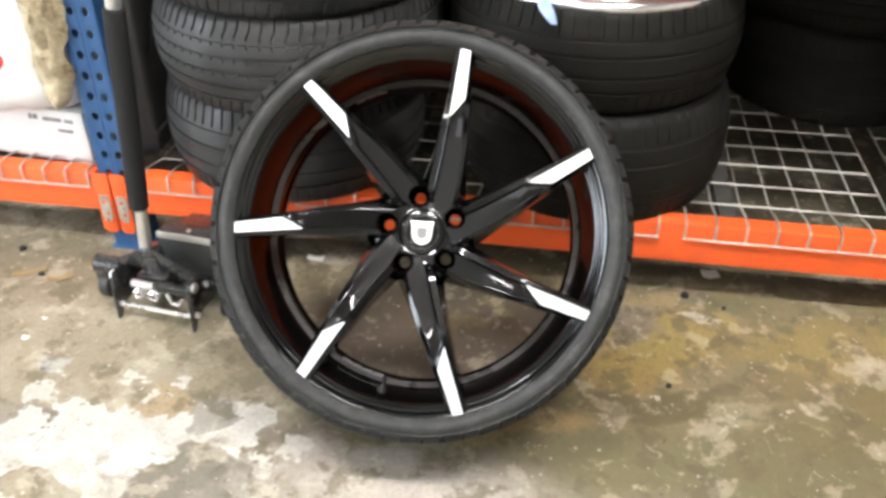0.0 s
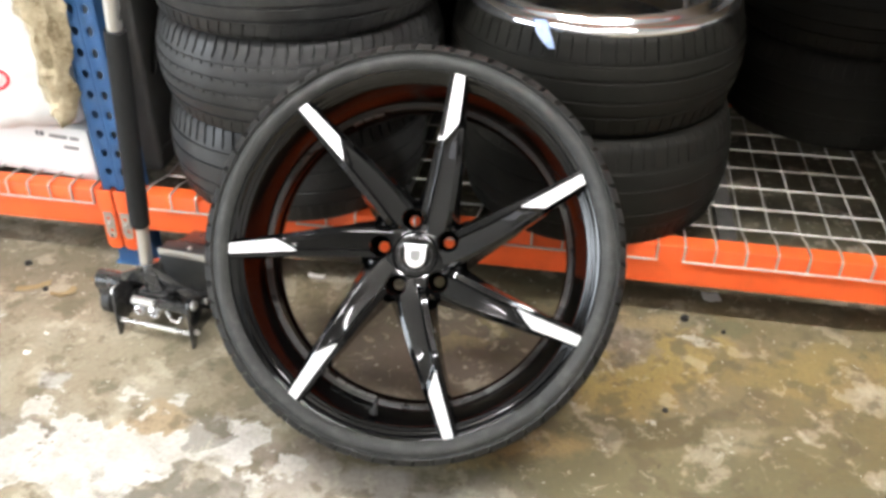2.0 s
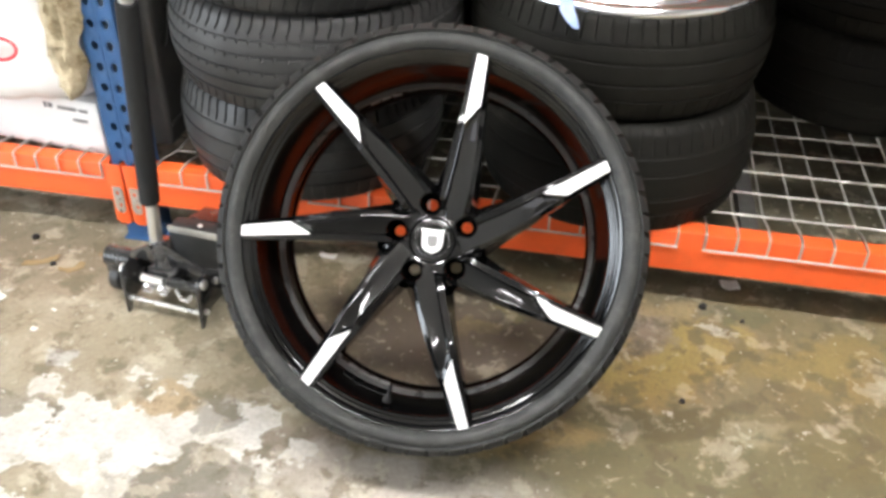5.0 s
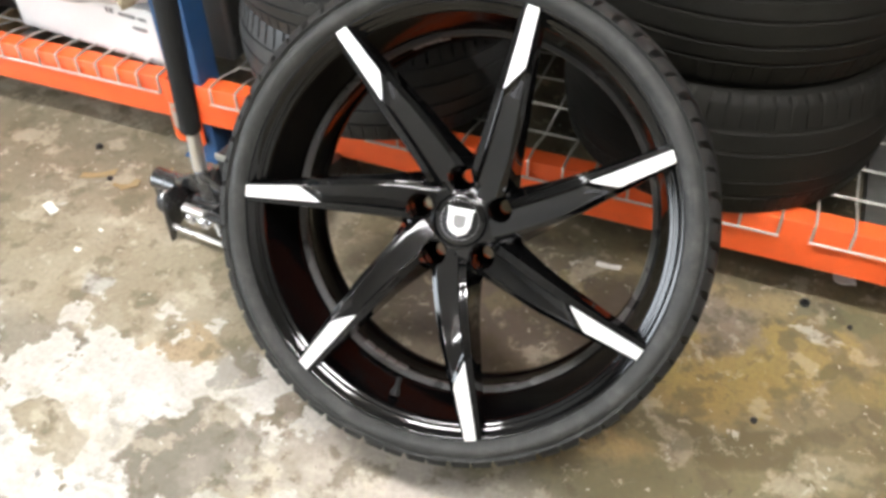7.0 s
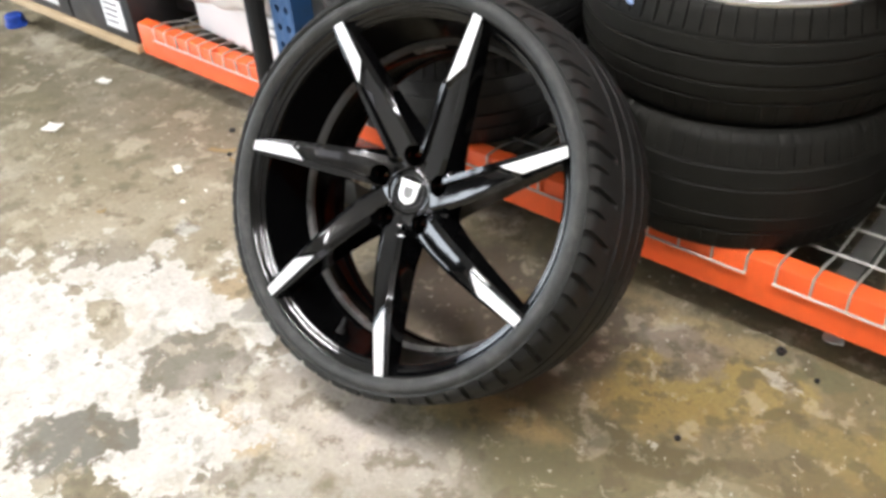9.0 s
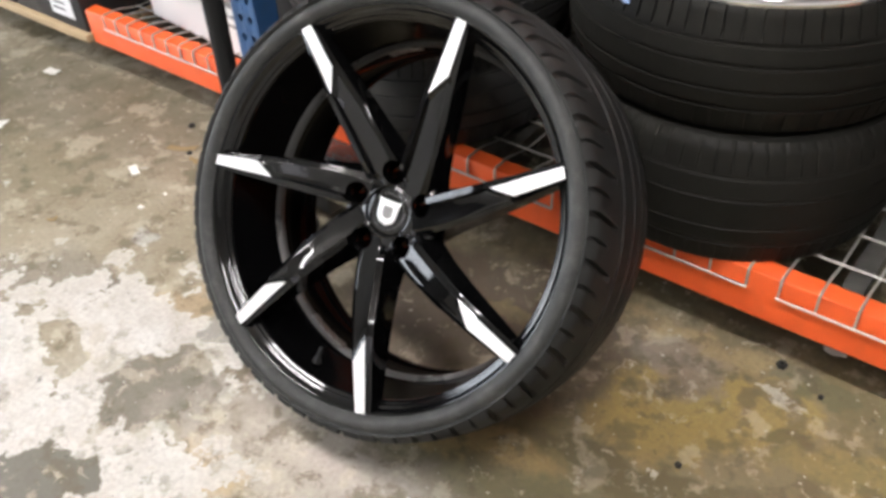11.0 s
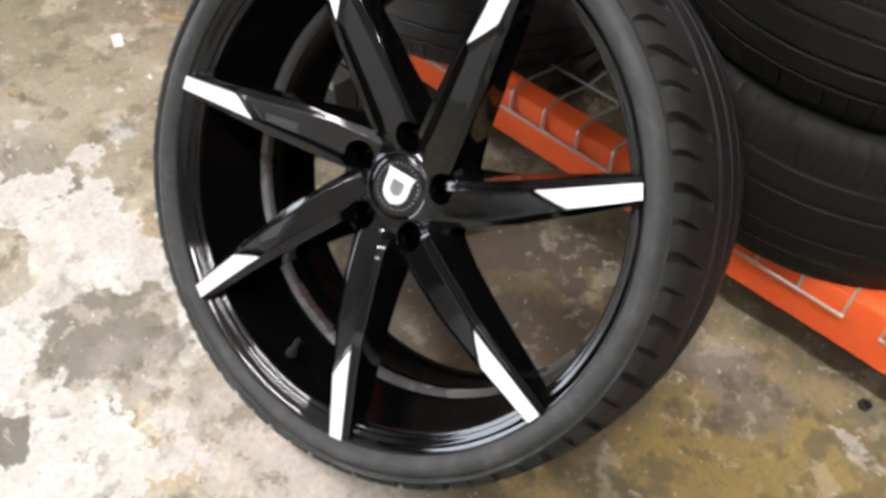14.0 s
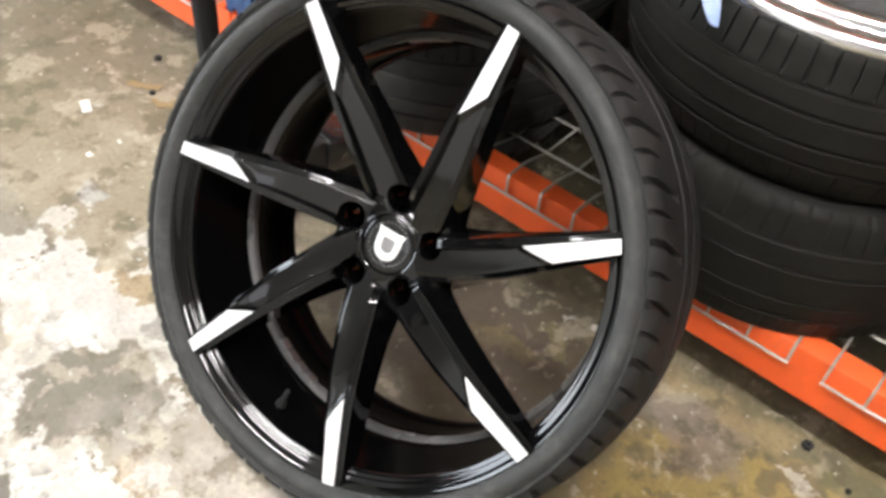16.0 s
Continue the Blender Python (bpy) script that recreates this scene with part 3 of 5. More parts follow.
def rack_beam(x0, x1, name_label):
    beam = empty("rack_beam", name_label, "rack beam", "rack beams")
    prof = [(0.0, BEAM_LOW + 0.004), (0.0, BEAM_TOP - 0.006), (0.002, BEAM_TOP - 0.002), (0.006, BEAM_TOP), (0.040, BEAM_TOP + 0.002), (0.044, BEAM_TOP - 0.002), (0.044, 0.186), (0.066, 0.184), (0.068, 0.180), (0.068, BEAM_LOW + 0.004), (0.064, BEAM_LOW), (0.004, BEAM_LOW)]
    bm = bmesh.new()
    ends = [[bm.verts.new((x, y, z)) for y, z in prof] for x in (x0, x1)]
    for i in range(len(prof)):
        j = (i + 1) % len(prof)
        bm.faces.new((ends[0][i], ends[0][j], ends[1][j], ends[1][i]))
    bm.faces.new(ends[0])
    bm.faces.new(ends[1][::-1])
    part("beam", bm, ORANGE, beam)
    return beam


def connector(beam, x0, x1, flip):
    """The end plate of a beam, hooked into the upright, with its steel stud clip."""
    xs = [(x0, 0.226), (x1, 0.226), (x1, 0.066), (x1 - 0.008, 0.056), (x0 + 0.008, 0.056), (x0, 0.066)]
    cx = (x0 + x1) / 2
    plate = prism(xs, 0.005, bevel=0.0008)
    plate = moved(plate, Matrix(((1, 0, 0, 0), (0, 0, -1, -0.0085), (0, 1, 0, 0), (0, 0, 0, 1))))
    con = part("end_plate", plate, ORANGE, beam)
    clip = [(cx - 0.012, 0.165), (cx + 0.010, 0.165), (cx + 0.014, 0.15), (cx + 0.012, 0.10), (cx + 0.007, 0.09), (cx - 0.008, 0.09), (cx - 0.014, 0.105)]
    cl = prism(clip, 0.002, [circle(0.0055, 12, cx - 0.001, 0.147), circle(0.005, 12, cx + 0.002, 0.112)])
    part("lock_clip", moved(cl, Matrix(((1, 0, 0, 0), (0, 0, -1, -0.0108), (0, 1, 0, 0), (0, 0, 0, 1)))), STEEL, con, "zinc-plated lock clip")
    stud = moved(lathe([(0, 0.004), (0.004, 0.004), (0.006, 0.002), (0.006, 0), (0, 0)], 14), Matrix.Translation((cx, -0.0108, 0.131)) @ Matrix.Rotation(radians(90), 4, "X"))
    part("stud", stud, STEEL, con)
    # the return flange along the beam end
    part("return_flange", block(x1 - 0.003 if flip else x0, x1 if flip else x0 + 0.003, -0.006, 0.04, 0.06, 0.224), ORANGE, con)


def upright(x0, x1, y, top, label):
    """A perforated upright: face with two rows of teardrop slots, side flanges and a foot plate."""
    up = empty("rack_upright", label, "rack upright", "rack uprights", pose(0, y, 0))
    holes, n = [], int((top - 0.06) / 0.0508)
    for k in range(n):
        z = 0.071 + 0.0508 * k
        for cx, s in ((x0 + 0.027, 1), (x0 + 0.062, -1)):
            loop = [(cx + 0.0088 * math.cos(a), z + 0.0025 + 0.0088 * math.sin(a)) for a in (radians(d) for d in range(-20, 201, 20))]
            holes.append(loop + [(cx - 0.004, z - 0.009), (cx + 0.004, z - 0.009)])
    xm = (x0 + x1) / 2
    for a, b, own in ((x0, xm - 0.0009, holes[0::2]), (xm + 0.0009, x1, holes[1::2])):
        face = prism([(a, 0.0), (b, 0.0), (b, top), (a, top)], 0.0025, own, bevel=0.0006)
        part("face", moved(face, Matrix(((1, 0, 0, 0), (0, 0, -1, 0), (0, 1, 0, 0), (0, 0, 0, 1)))), BLUE, up)
    for a, b in ((x0, x0 + 0.0025), (x1 - 0.0025, x1)):
        part("flange", block(a, b, 0.0026, 0.07, 0.0, top), BLUE, up)
    for a, b in ((x0 + 0.0026, x0 + 0.016), (x1 - 0.016, x1 - 0.0026)):
        part("lip", block(a, b, 0.0675, 0.07, 0.0, top), BLUE, up)
    part("foot_plate", block(x0 - 0.012, x1 + 0.012, -0.004, 0.09, 0.0, 0.006, 0.001), BLUE, up)
    return up


upright(-0.854, -0.768, 0.004, 1.9, "blue perforated steel rack upright on a foot plate")
upright(-0.854, -0.768, 1.02, 1.9, "blue perforated steel rack upright at the back")
upright(1.96, 2.046, 0.004, 1.9, "blue perforated steel rack upright")
main_beam = rack_beam(-0.789, 1.96, "orange step beam of the lower rack shelf")
connector(main_beam, -0.822, -0.786, False)
left_beam = rack_beam(-1.560, -0.866, "orange step beam of the neighbouring rack bay")
connector(left_beam, -0.868, -0.830, True)
copy_thing(main_beam, pose(1.171, 1.09, 0, 0, 0, 180))
copy_thing(left_beam, pose(-2.426, 1.09, 0, 0, 0, 180))


# unseen upper beams and board, added to keep light off the back stacks
for low in (main_beam, left_beam):
    copy_thing(low, pose(0, 0, 0.80))
tagged(part("shade_board", block(-0.765, 1.955, 0.075, 1.03, 1.026, 1.044, 0.002), WOOD), "plain unseen board across the upper beams, added to shade the rack", "shelf")


def wire_deck(x0, x1, label):
    """A welded wire deck: lengthwise wires, cross wires that run over the beam and hang down its face, channels below."""
    deck = empty("wire_deck", label, "wire deck", "wire decks")
    n = max(2, round((x1 - x0) / (0.0585 if x0 < -0.8 else 0.0695)))
    step = (x1 - x0) / n
    over = [(-0.0045, 0.186), (-0.0045, 0.2215), (-0.001, 0.2265), (0.006, 0.2275), (0.040, 0.2275), (0.055, 0.2255), (0.105, DECK + 0.003), (0.13, DECK), (1.04, DECK)]
    bm = rod([(0, y, z) for y, z in over], 0.0026, 6)
    first = part("wire", bm, ZINC, deck)
    first.location.x = x0
    for k in range(1, n + 1):
        w = new("wire", first.data)
        w.parent, w.location = deck, (x0 + k * step, 0, 0)
    cross = part("wire", rod([(x0 - 0.003, 0, 0), (x1 + 0.003, 0, 0)], 0.0026, 6), ZINC, deck)
    cross.location = (0, -0.0095, 0.187)
    for k in range(10):
        w = new("wire", cross.data)
        w.parent, w.location = deck, (0, 0.115 + 0.104 * k, DECK + 0.001 if k else DECK + 0.0035)
    for cx in ((x0 + 0.22 * (x1 - x0),) if x0 > 0.5 else (x0 + 0.22 * (x1 - x0), x0 + 0.8 * (x1 - x0)) if x0 < -0.8 else (x0 + 0.5 * (x1 - x0),)):
        bm = block(cx - 0.019, cx + 0.019, 0.046, 1.03, 0.2005, 0.2035)
        block(cx - 0.019, cx - 0.017, 0.071, 1.02, 0.176, 0.2, bm=bm)
        block(cx + 0.017, cx + 0.019, 0.071, 1.02, 0.176, 0.2, bm=bm)
        part("channel", bm, DULL_ZINC, deck, "galvanised support channel")
    return deck


for a, b in ((0.559, 1.03), (0.143, 0.499), (-0.351, 0.082), (-0.74, -0.41), (1.09, 1.55), (-1.465, -0.882)):
    wire_deck(a, b, "galvanised welded wire deck hanging over the orange beam")


# ---- tyres ----
def tyre_mesh(R, W, bead, pitches, slot, grooves, crown=0.006, slot_w=0.004, slot_len=0.03, rim_share=(0.25, 0.6, 0.9, 1.0), slant=0.4, shoulder_r=0.022, bulge=0.006, ribs=False, gw=0.0045, groove=0.007, second=0.0):
    """A tyre round the z axis, from z = -W/2 to W/2: rounded sidewalls, tread with grooves and shoulder slots."""
    half, tread = W / 2, W / 2 - 0.5 * shoulder_r
    prof = []          # (radius, z, slot depth share)
    side_h = R - bead
    for s in (0.0, 0.12, 0.3, 0.5, 0.7, 0.85):
        prof.append((bead + s * (side_h - shoulder_r), half - 0.014 + (0.014 + bulge) * math.sin(math.pi * min(1, 0.15 + s * 0.75)) - bulge, 0))
    for k in range(1, 5):
        a = radians(90 * k / 4)
        prof.append((R - crown - shoulder_r + shoulder_r * math.sin(a), tread - 0.5 * shoulder_r + shoulder_r * math.cos(a), rim_share[k - 1]))
    z_edge = tread - 0.5 * shoulder_r
    marks = sorted(grooves, reverse=True)
    zs = []
    band = marks[0] + 0.012 if marks else 0.05
    for z in np.linspace(z_edge - 0.004, band, 7):
        zs.append((z, 0, min(1.0, max(0.0, (z - z_edge + slot_len) / 0.008))))
    for i, g in enumerate(marks):
        sawn = ribs and i < 3
        zs += [(g + gw, 0, 0.0), (g + gw * 0.7, 1, 0), (g - gw * 0.7, 1, 0), (g - gw, 0, 0.45 if sawn else 0.0)]
        if sawn:
            zs += [(g - gw - 0.004, 0, 0.45), (g - gw - 0.007, 0, 0.0)]
    for z in np.linspace(-band, -(z_edge - 0.004), 7):
        zs.append((z, 0, 0.3 * min(1.0, max(0.0, (-z - z_edge + slot_len) / 0.008))))
    for z, g, s in zs:
        prof.append((R - crown * (abs(z) / z_edge) ** 2 - (groove if g else 0), z, s))
    n_front = 10
    prof += [(r, -z, s * 0.3) for r, z, s in prof[:n_front][::-1]]
    w = slot_w * pitches / (4 * math.pi * R)            # half a slot, as a share of one pitch
    steps = [(-w * 1.5, 0), (-w, 1), (w, 1), (w * 1.5, 0), (0.35, 0), (0.5, 0), (0.65, 0)]
    if second:
        steps[5:6] = [(0.5 - w * 0.9, 0), (0.5 - w * 0.6, 2), (0.5 + w * 0.6, 2), (0.5 + w * 0.9, 0)]
    turns = [(k + f) / pitches * 2 * math.pi for k in range(pitches) for f, _ in steps]
    share = [d for _ in range(pitches) for _, d in steps]
    seg = len(turns)
    loops = []
    for r, z, s in prof:
        reach = (abs(z) - band) / max(0.01, z_edge - band)
        lag = slant * min(1.3, max(0.0, reach)) * (1 if z > 0 else -1) / pitches * 2 * math.pi
        cuts = (0.0, slot * s, slot * s * second if abs(z) > z_edge - 0.016 else 0.0)
        loops.append([((r - cuts[d]) * math.cos(a + lag), (r - cuts[d]) * math.sin(a + lag), z) for a, d in zip(turns, share)])
    inner = [(bead + 0.002, -half + 0.03), (R - 0.03, -half * 0.7), (R - 0.022, 0), (R - 0.03, half * 0.7), (bead + 0.002, half - 0.03)]
    for r, z in inner:
        loops.append([(r * math.cos(a), r * math.sin(a), z) for a in turns])
    last = len(prof) - 1
    pieces = {"tread": loops[6:last - 5], "sidewall": loops[:7], "sidewall_back": loops[last - 6:last + 1], "liner": loops[last:] + loops[:1]}
    out = {}
    for name, rings in pieces.items():
        bm = bmesh.new()
        made = [[bm.verts.new(p) for p in ring] for ring in rings]
        for a, b in zip(made, made[1:]):
            for i in range(seg):
                j = (i + 1) % seg
                bm.faces.new((a[i], a[j], b[j], b[i]))
        out[name] = bm
    return out


def tyre_parts(pieces, material, parent):
    """Tread, two sidewalls and the inner liner under a tyre. The faces look outwards."""
    for name, bm in pieces.items():
        part(name.replace("_back", ""), bm, material, parent, smooth=40)


# ---- the leaning wheel ----
AXIS = Vector((math.sin(radians(7.05)) * math.cos(radians(35.45)), -math.cos(radians(7.05)) * math.cos(radians(35.45)), math.sin(radians(35.45))))
UPW = (Vector((0, 0, 1)) - AXIS.z * AXIS).normalized()
RIGHT = UPW.cross(AXIS)
CENTRE = Vector((0.0356, -0.4729, 0.4573))
WHEEL = Matrix.Translation(CENTRE) @ Matrix((RIGHT, UPW, AXIS)).transposed().to_4x4()
PHASE = radians(76.85)
TIP, LUGS, LUG_R = 0.324, 0.0645, 0.0190
LUG_TURN = radians(95.5)


def along(r, *stops):
    """Runs smoothly, without overshoot, from stop to stop, given as (distance from the axis, value)."""
    r = min(max(r, stops[0][0]), stops[-1][0])
    i = max(k for k in range(len(stops) - 1) if stops[k][0] <= r)
    rise = [(b[1] - a[1]) / (b[0] - a[0]) for a, b in zip(stops, stops[1:])]

    def tangent(k):
        if k == 0 or k == len(rise):
            return rise[min(k, len(rise) - 1)]
        p, q = rise[k - 1], rise[k]
        return 2 * p * q / (p + q) if p * q > 0 else 0.0

    (x0, y0), (x1, y1) = stops[i], stops[i + 1]
    h, u = x1 - x0, (r - x0) / (x1 - x0)
    return y0 * (1 + 2 * u) * (1 - u) ** 2 + h * tangent(i) * u * (1 - u) ** 2 + y1 * u * u * (3 - 2 * u) + h * tangent(i + 1) * u * u * (u - 1)


def spoke_outer(r):
    """The trailing edge of a spoke, measured across it."""
    return along(r, (0.03, -0.006), (0.095, -0.008), (0.15, -0.010), (0.20, -0.0115), (0.25, -0.0135), (0.30, -0.0162), (TIP, -0.0170))


def spoke_line(r):
    """Where the raised rail along the trailing edge meets the face."""
    return along(r, (0.03, 0.004), (0.07, 0.0030), (0.125, 0.0025), (0.178, 0.0005), (0.21, -0.001), (0.266, -0.0052), (TIP, -0.0097))


def spoke_lead(r):
    """Where the face meets the sloping shoulder of the leading edge."""
    return along(r, (0.03, 0.036), (0.06, 0.038), (0.10, 0.0375), (0.15, 0.033), (0.205, 0.0245), (0.245, 0.0180), (0.308, 0.0095), (TIP, 0.0072))


def spoke_edge(r):
    return along(r, (0.03, 0.050), (0.06, 0.0495), (0.098, 0.047), (0.138, 0.0435), (0.178, 0.0390), (0.20, 0.0345), (0.228, 0.0300), (0.265, 0.0230), (0.31, 0.0140), (TIP, 0.0096))


def plane_height(r):
    """The machined plane: level with the lip at the tip and a little deeper inwards."""
    return along(r, (0.03, -0.020), (0.15, -0.0065), (0.205, -0.0030), (TIP, 0.0012))


def rail_height(r):
    return along(r, (0.03, -0.058), (0.056, -0.0520), (0.066, -0.0400), (0.076, -0.0310), (0.105, -0.0230), (0.15, -0.0128), (0.205, -0.0030), (TIP, 0.0012))


def face_height(r):
    return along(r, (0.03, -0.0555), (0.065, -0.0455), (0.11, -0.0328), (0.15, -0.0220), (0.19, -0.0125), (0.22, -0.0080), (0.26, -0.0045), (TIP, 0.0))


def edge_height(r):
    return along(r, (0.03, -0.060), (0.065, -0.0500), (0.10, -0.0390), (0.15, -0.0275), (0.20, -0.0185), (0.24, -0.0115), (0.30, -0.0055), (TIP, -0.0030))


def back_height(r):
    return along(r, (0.03, -0.112), (0.06, -0.100), (0.10, -0.083), (0.16, -0.069), (0.22, -0.056), (0.26, -0.048), (0.30, -0.037), (TIP, -0.030))


def flare(r):
    """How far the foot of the side walls spreads towards the hub."""
    return along(r, (0.03, 0.024), (0.07, 0.019), (0.10, 0.0130), (0.157, 0.0055), (0.22, 0.0035), (TIP, 0.0020))


def slant(r, c):
    """How far inwards of the slanted end of the machined face a point lies."""
    f = (c - spoke_line(r)) / max(0.004, spoke_lead(r) - spoke_line(r))
    return 0.205 + 0.038 * f - r


def spoke_face(r, c):
    """The face: the machined plane outwards of the slant, a ramp, then the sunken trough down to the hub."""
    k = min(1.0, max(0.0, slant(r, c) / 0.012))
    k = k * k * (3 - 2 * k)
    f = (c - spoke_line(r)) / (spoke_lead(r) - spoke_line(r))
    trough = face_height(r) - 0.0007 * math.sin(math.pi * min(1.0, max(0.0, f))) * min(1.0, max(0.0, (r - 0.06) / 0.05))
    return plane_height(r) * (1 - k) + trough * k


def spoke_mesh(angle):
    """A spoke: deep side walls, a stepped rail along the trailing edge, the face and the leading shoulder."""
    er = Vector((math.cos(angle), math.sin(angle), 0))
    ec = Vector((math.sin(angle), -math.cos(angle), 0))
    bm = bmesh.new()
    rings = []
    for k in range(73):
        r = 0.036 + (TIP - 0.036) * k / 72
        out, line, lead, edge = spoke_outer(r), spoke_line(r), spoke_lead(r), spoke_edge(r)
        top, low, back = rail_height(r), edge_height(r), back_height(r)
        inside = min(1.0, max(0.0, slant(r, line) / 0.02))
        sec = [(out - flare(r), back), (out - 0.45 * flare(r), back * 0.62 + top * 0.38), (out - 0.0004, top - 0.0085), (out, top - 0.0058), (out + 0.0008, top - 0.0048)]
        for f, h in ((0.34, -0.0043), (0.37, -0.0050), (0.42, -0.0027), (0.66, -0.0023), (0.69, -0.0030), (0.74, -0.0008), (0.94, -0.0004)):
            sec.append((out + f * (line - out), top + h))
        sec.append((line, top + 0.0001))
        inner = line + 0.0006 + 0.0034 * inside
        for j in range(9):
            c = inner + (lead - inner) * j / 8
            sec.append((c, min(spoke_face(r, c), top + 0.0001) if j == 0 else spoke_face(r, c)))
        lip = spoke_face(r, lead)
        for f, h in ((0.10, 0.02), (0.34, 0.30), (0.42, 0.44), (0.70, 0.66), (0.78, 0.80), (0.96, 0.97)):
            sec.append((lead + f * (edge - lead), lip + h * (low - lip)))
        sec += [(edge, low - 0.0012), (edge + 0.4 * flare(r), back * 0.62 + low * 0.38), (edge + 0.8 * flare(r), back)]
        rings.append([bm.verts.new(er * r + ec * c + Vector((0, 0, w))) for c, w in sec])
    for a, b in zip(rings, rings[1:]):
        for k in range(len(a)):
            j = (k + 1) % len(a)
            bm.faces.new((a[k], a[j], b[j], b[k]))
    bm.faces.new(rings[0][::-1])
    bm.faces.new(rings[-1])
    return bm


def machined_mesh(angle):
    """The bright machined tip face, cut off at a slant, a little proud of the spoke."""
    er = Vector((math.cos(angle), math.sin(angle), 0))
    ec = Vector((math.sin(angle), -math.cos(angle), 0))
    bm = bmesh.new()
    rows = []
    for i in range(13):
        row = []
        for j in range(7):
            g = j / 6
            r0 = 0.2055 + 0.038 * g
            r = r0 + (TIP + 0.0006 - r0) * i / 12
            c = spoke_line(r) - 0.0004 + (spoke_lead(r) - spoke_line(r) + 0.0004) * g
            row.append(bm.verts.new(er * r + ec * c + Vector((0, 0, plane_height(r) + 0.0007))))
        rows.append(row)
    for a, b in zip(rows, rows[1:]):
        for k in range(6):
            bm.faces.new((a[k], a[k + 1], b[k + 1], b[k]))
    geom = bmesh.ops.extrude_face_region(bm, geom=bm.faces[:])
    bmesh.ops.translate(bm, verts=[v for v in geom["geom"] if isinstance(v, bmesh.types.BMVert)], vec=(0, 0, -0.0016))
    return bm


def lug_cutters(middle=False):
    bm = lathe([(0, 0.06), (0.0414, 0.06), (0.0414, -0.2), (0, -0.2)], 48) if middle else bmesh.new()
    for k in range(5):
        a = LUG_TURN + 2 * math.pi * k / 5
        own = lathe([(0, 0.06), (LUG_R + 0.0004, 0.06), (LUG_R, -0.070), (LUG_R - 0.001, -0.104), (0.0100, -0.112), (0.0100, -0.2), (0, -0.2)], 28)
        join(bm, moved(own, Matrix.Translation((LUGS * math.cos(a), LUGS * math.sin(a), 0))))
    return bm


def alloy_wheel():
    wheel = empty("alloy_wheel", "gloss-black seven-spoke alloy wheel with low-profile tyre, leaning on stacked tyres", "wheel", m=WHEEL)
    rim = [(0.3040, -0.0300), (0.3020, -0.046), (0.2995, -0.066), (0.2960, -0.098), (0.2938, -0.126), (0.2925, -0.1400), (0.2885, -0.1455), (0.2862, -0.1480), (0.2855, -0.1520), (0.2858, -0.160), (0.2890, -0.172), (0.2930, -0.185), (0.2945, -0.238),
           (0.2935, -0.244), (0.2918, -0.2465), (0.2912, -0.249), (0.2912, -0.266), (0.2930, -0.270), (0.3280, -0.271), (0.3290, -0.262), (0.3150, -0.255), (0.3080, -0.235), (0.3000, -0.20), (0.2985, -0.17), (0.2985, -0.13), (0.3070, -0.06), (0.3150, -0.030), (0.3290, -0.020)]
    barrel = part("rim", lathe(rim, 180), RIM_BLACK, wheel, "gloss black deep rim barrel", smooth=50)
    lip = [(0.3290, -0.020), (0.3290, -0.0105), (0.3284, -0.0078), (0.3268, -0.0062), (0.3250, -0.0062), (0.3236, -0.0070)]
    lip += [(0.3222, -0.0082), (0.3196, -0.0108), (0.3172, -0.0140), (0.3164, -0.0149), (0.3140, -0.0161), (0.3116, -0.0175)]
    lip += [(0.3110, -0.0182), (0.3108, -0.0202), (0.3102, -0.0208), (0.3082, -0.0219), (0.3062, -0.0232), (0.3048, -0.0252), (0.3040, -0.0300)]
    part("rim_lip", lathe(lip, 180), GLOSS_BLACK, barrel, "gloss black stepped rim lip", smooth=40)
    flange = [(0.2922, -0.1388), (0.2900, -0.1412), (0.2872, -0.1440), (0.2850, -0.1466), (0.2842, -0.1500), (0.2842, -0.1550), (0.2862, -0.1550), (0.2866, -0.1486), (0.2928, -0.1402)]
    part("barrel_step", lathe(flange, 180, closed=True), FLANGE, barrel, "dull grey step ring round the barrel", smooth=50)
    hub = lathe([(0, -0.0640), (0.0398, -0.0640), (0.0404, -0.0625), (0.0404, -0.0535), (0.0412, -0.0518), (0.0428, -0.0512), (0.0445, -0.0520), (0.060, -0.0530), (0.080, -0.0570), (0.086, -0.0605), (0.090, -0.067), (0.0895, -0.10), (0.080, -0.125), (0.033, -0.125), (0, -0.125)], 120)
    part("hub", cut(hub, lug_cutters()), GLOSS_BLACK, wheel)
    for k in range(7):
        a = PHASE - 2 * math.pi * k / 7
        sp = part("spoke", cut(spoke_mesh(a), lug_cutters(True)), GLOSS_BLACK, wheel, smooth=24)
        part("machined_face", machined_mesh(a), MACHINED, sp, "bright machined tip face")
    for k in range(5):
        a = LUG_TURN + 2 * math.pi * k / 5
        ring = lathe([(LUG_R - 0.0001, -0.066), (LUG_R - 0.0012, -0.064), (LUG_R - 0.0012, -0.058), (LUG_R + 0.0008, -0.0518), (LUG_R + 0.0022, -0.0508), (LUG_R + 0.0030, -0.0515), (LUG_R + 0.0030, -0.056)], 40)
        part("lug_seat", moved(ring, Matrix.Translation((LUGS * math.cos(a), LUGS * math.sin(a), 0))), GLOSS_BLACK, wheel, smooth=60)
    cap = part("centre_cap", lathe([(0, -0.0530), (0.030, -0.0530), (0.0372, -0.0537), (0.0392, -0.0548), (0.0400, -0.0565), (0.0400, -0.0638), (0, -0.0638)], 72), GLOSS_BLACK, wheel, "black centre cap with a silver shield")
    turn = Matrix.Rotation(radians(-2), 4, "Z")
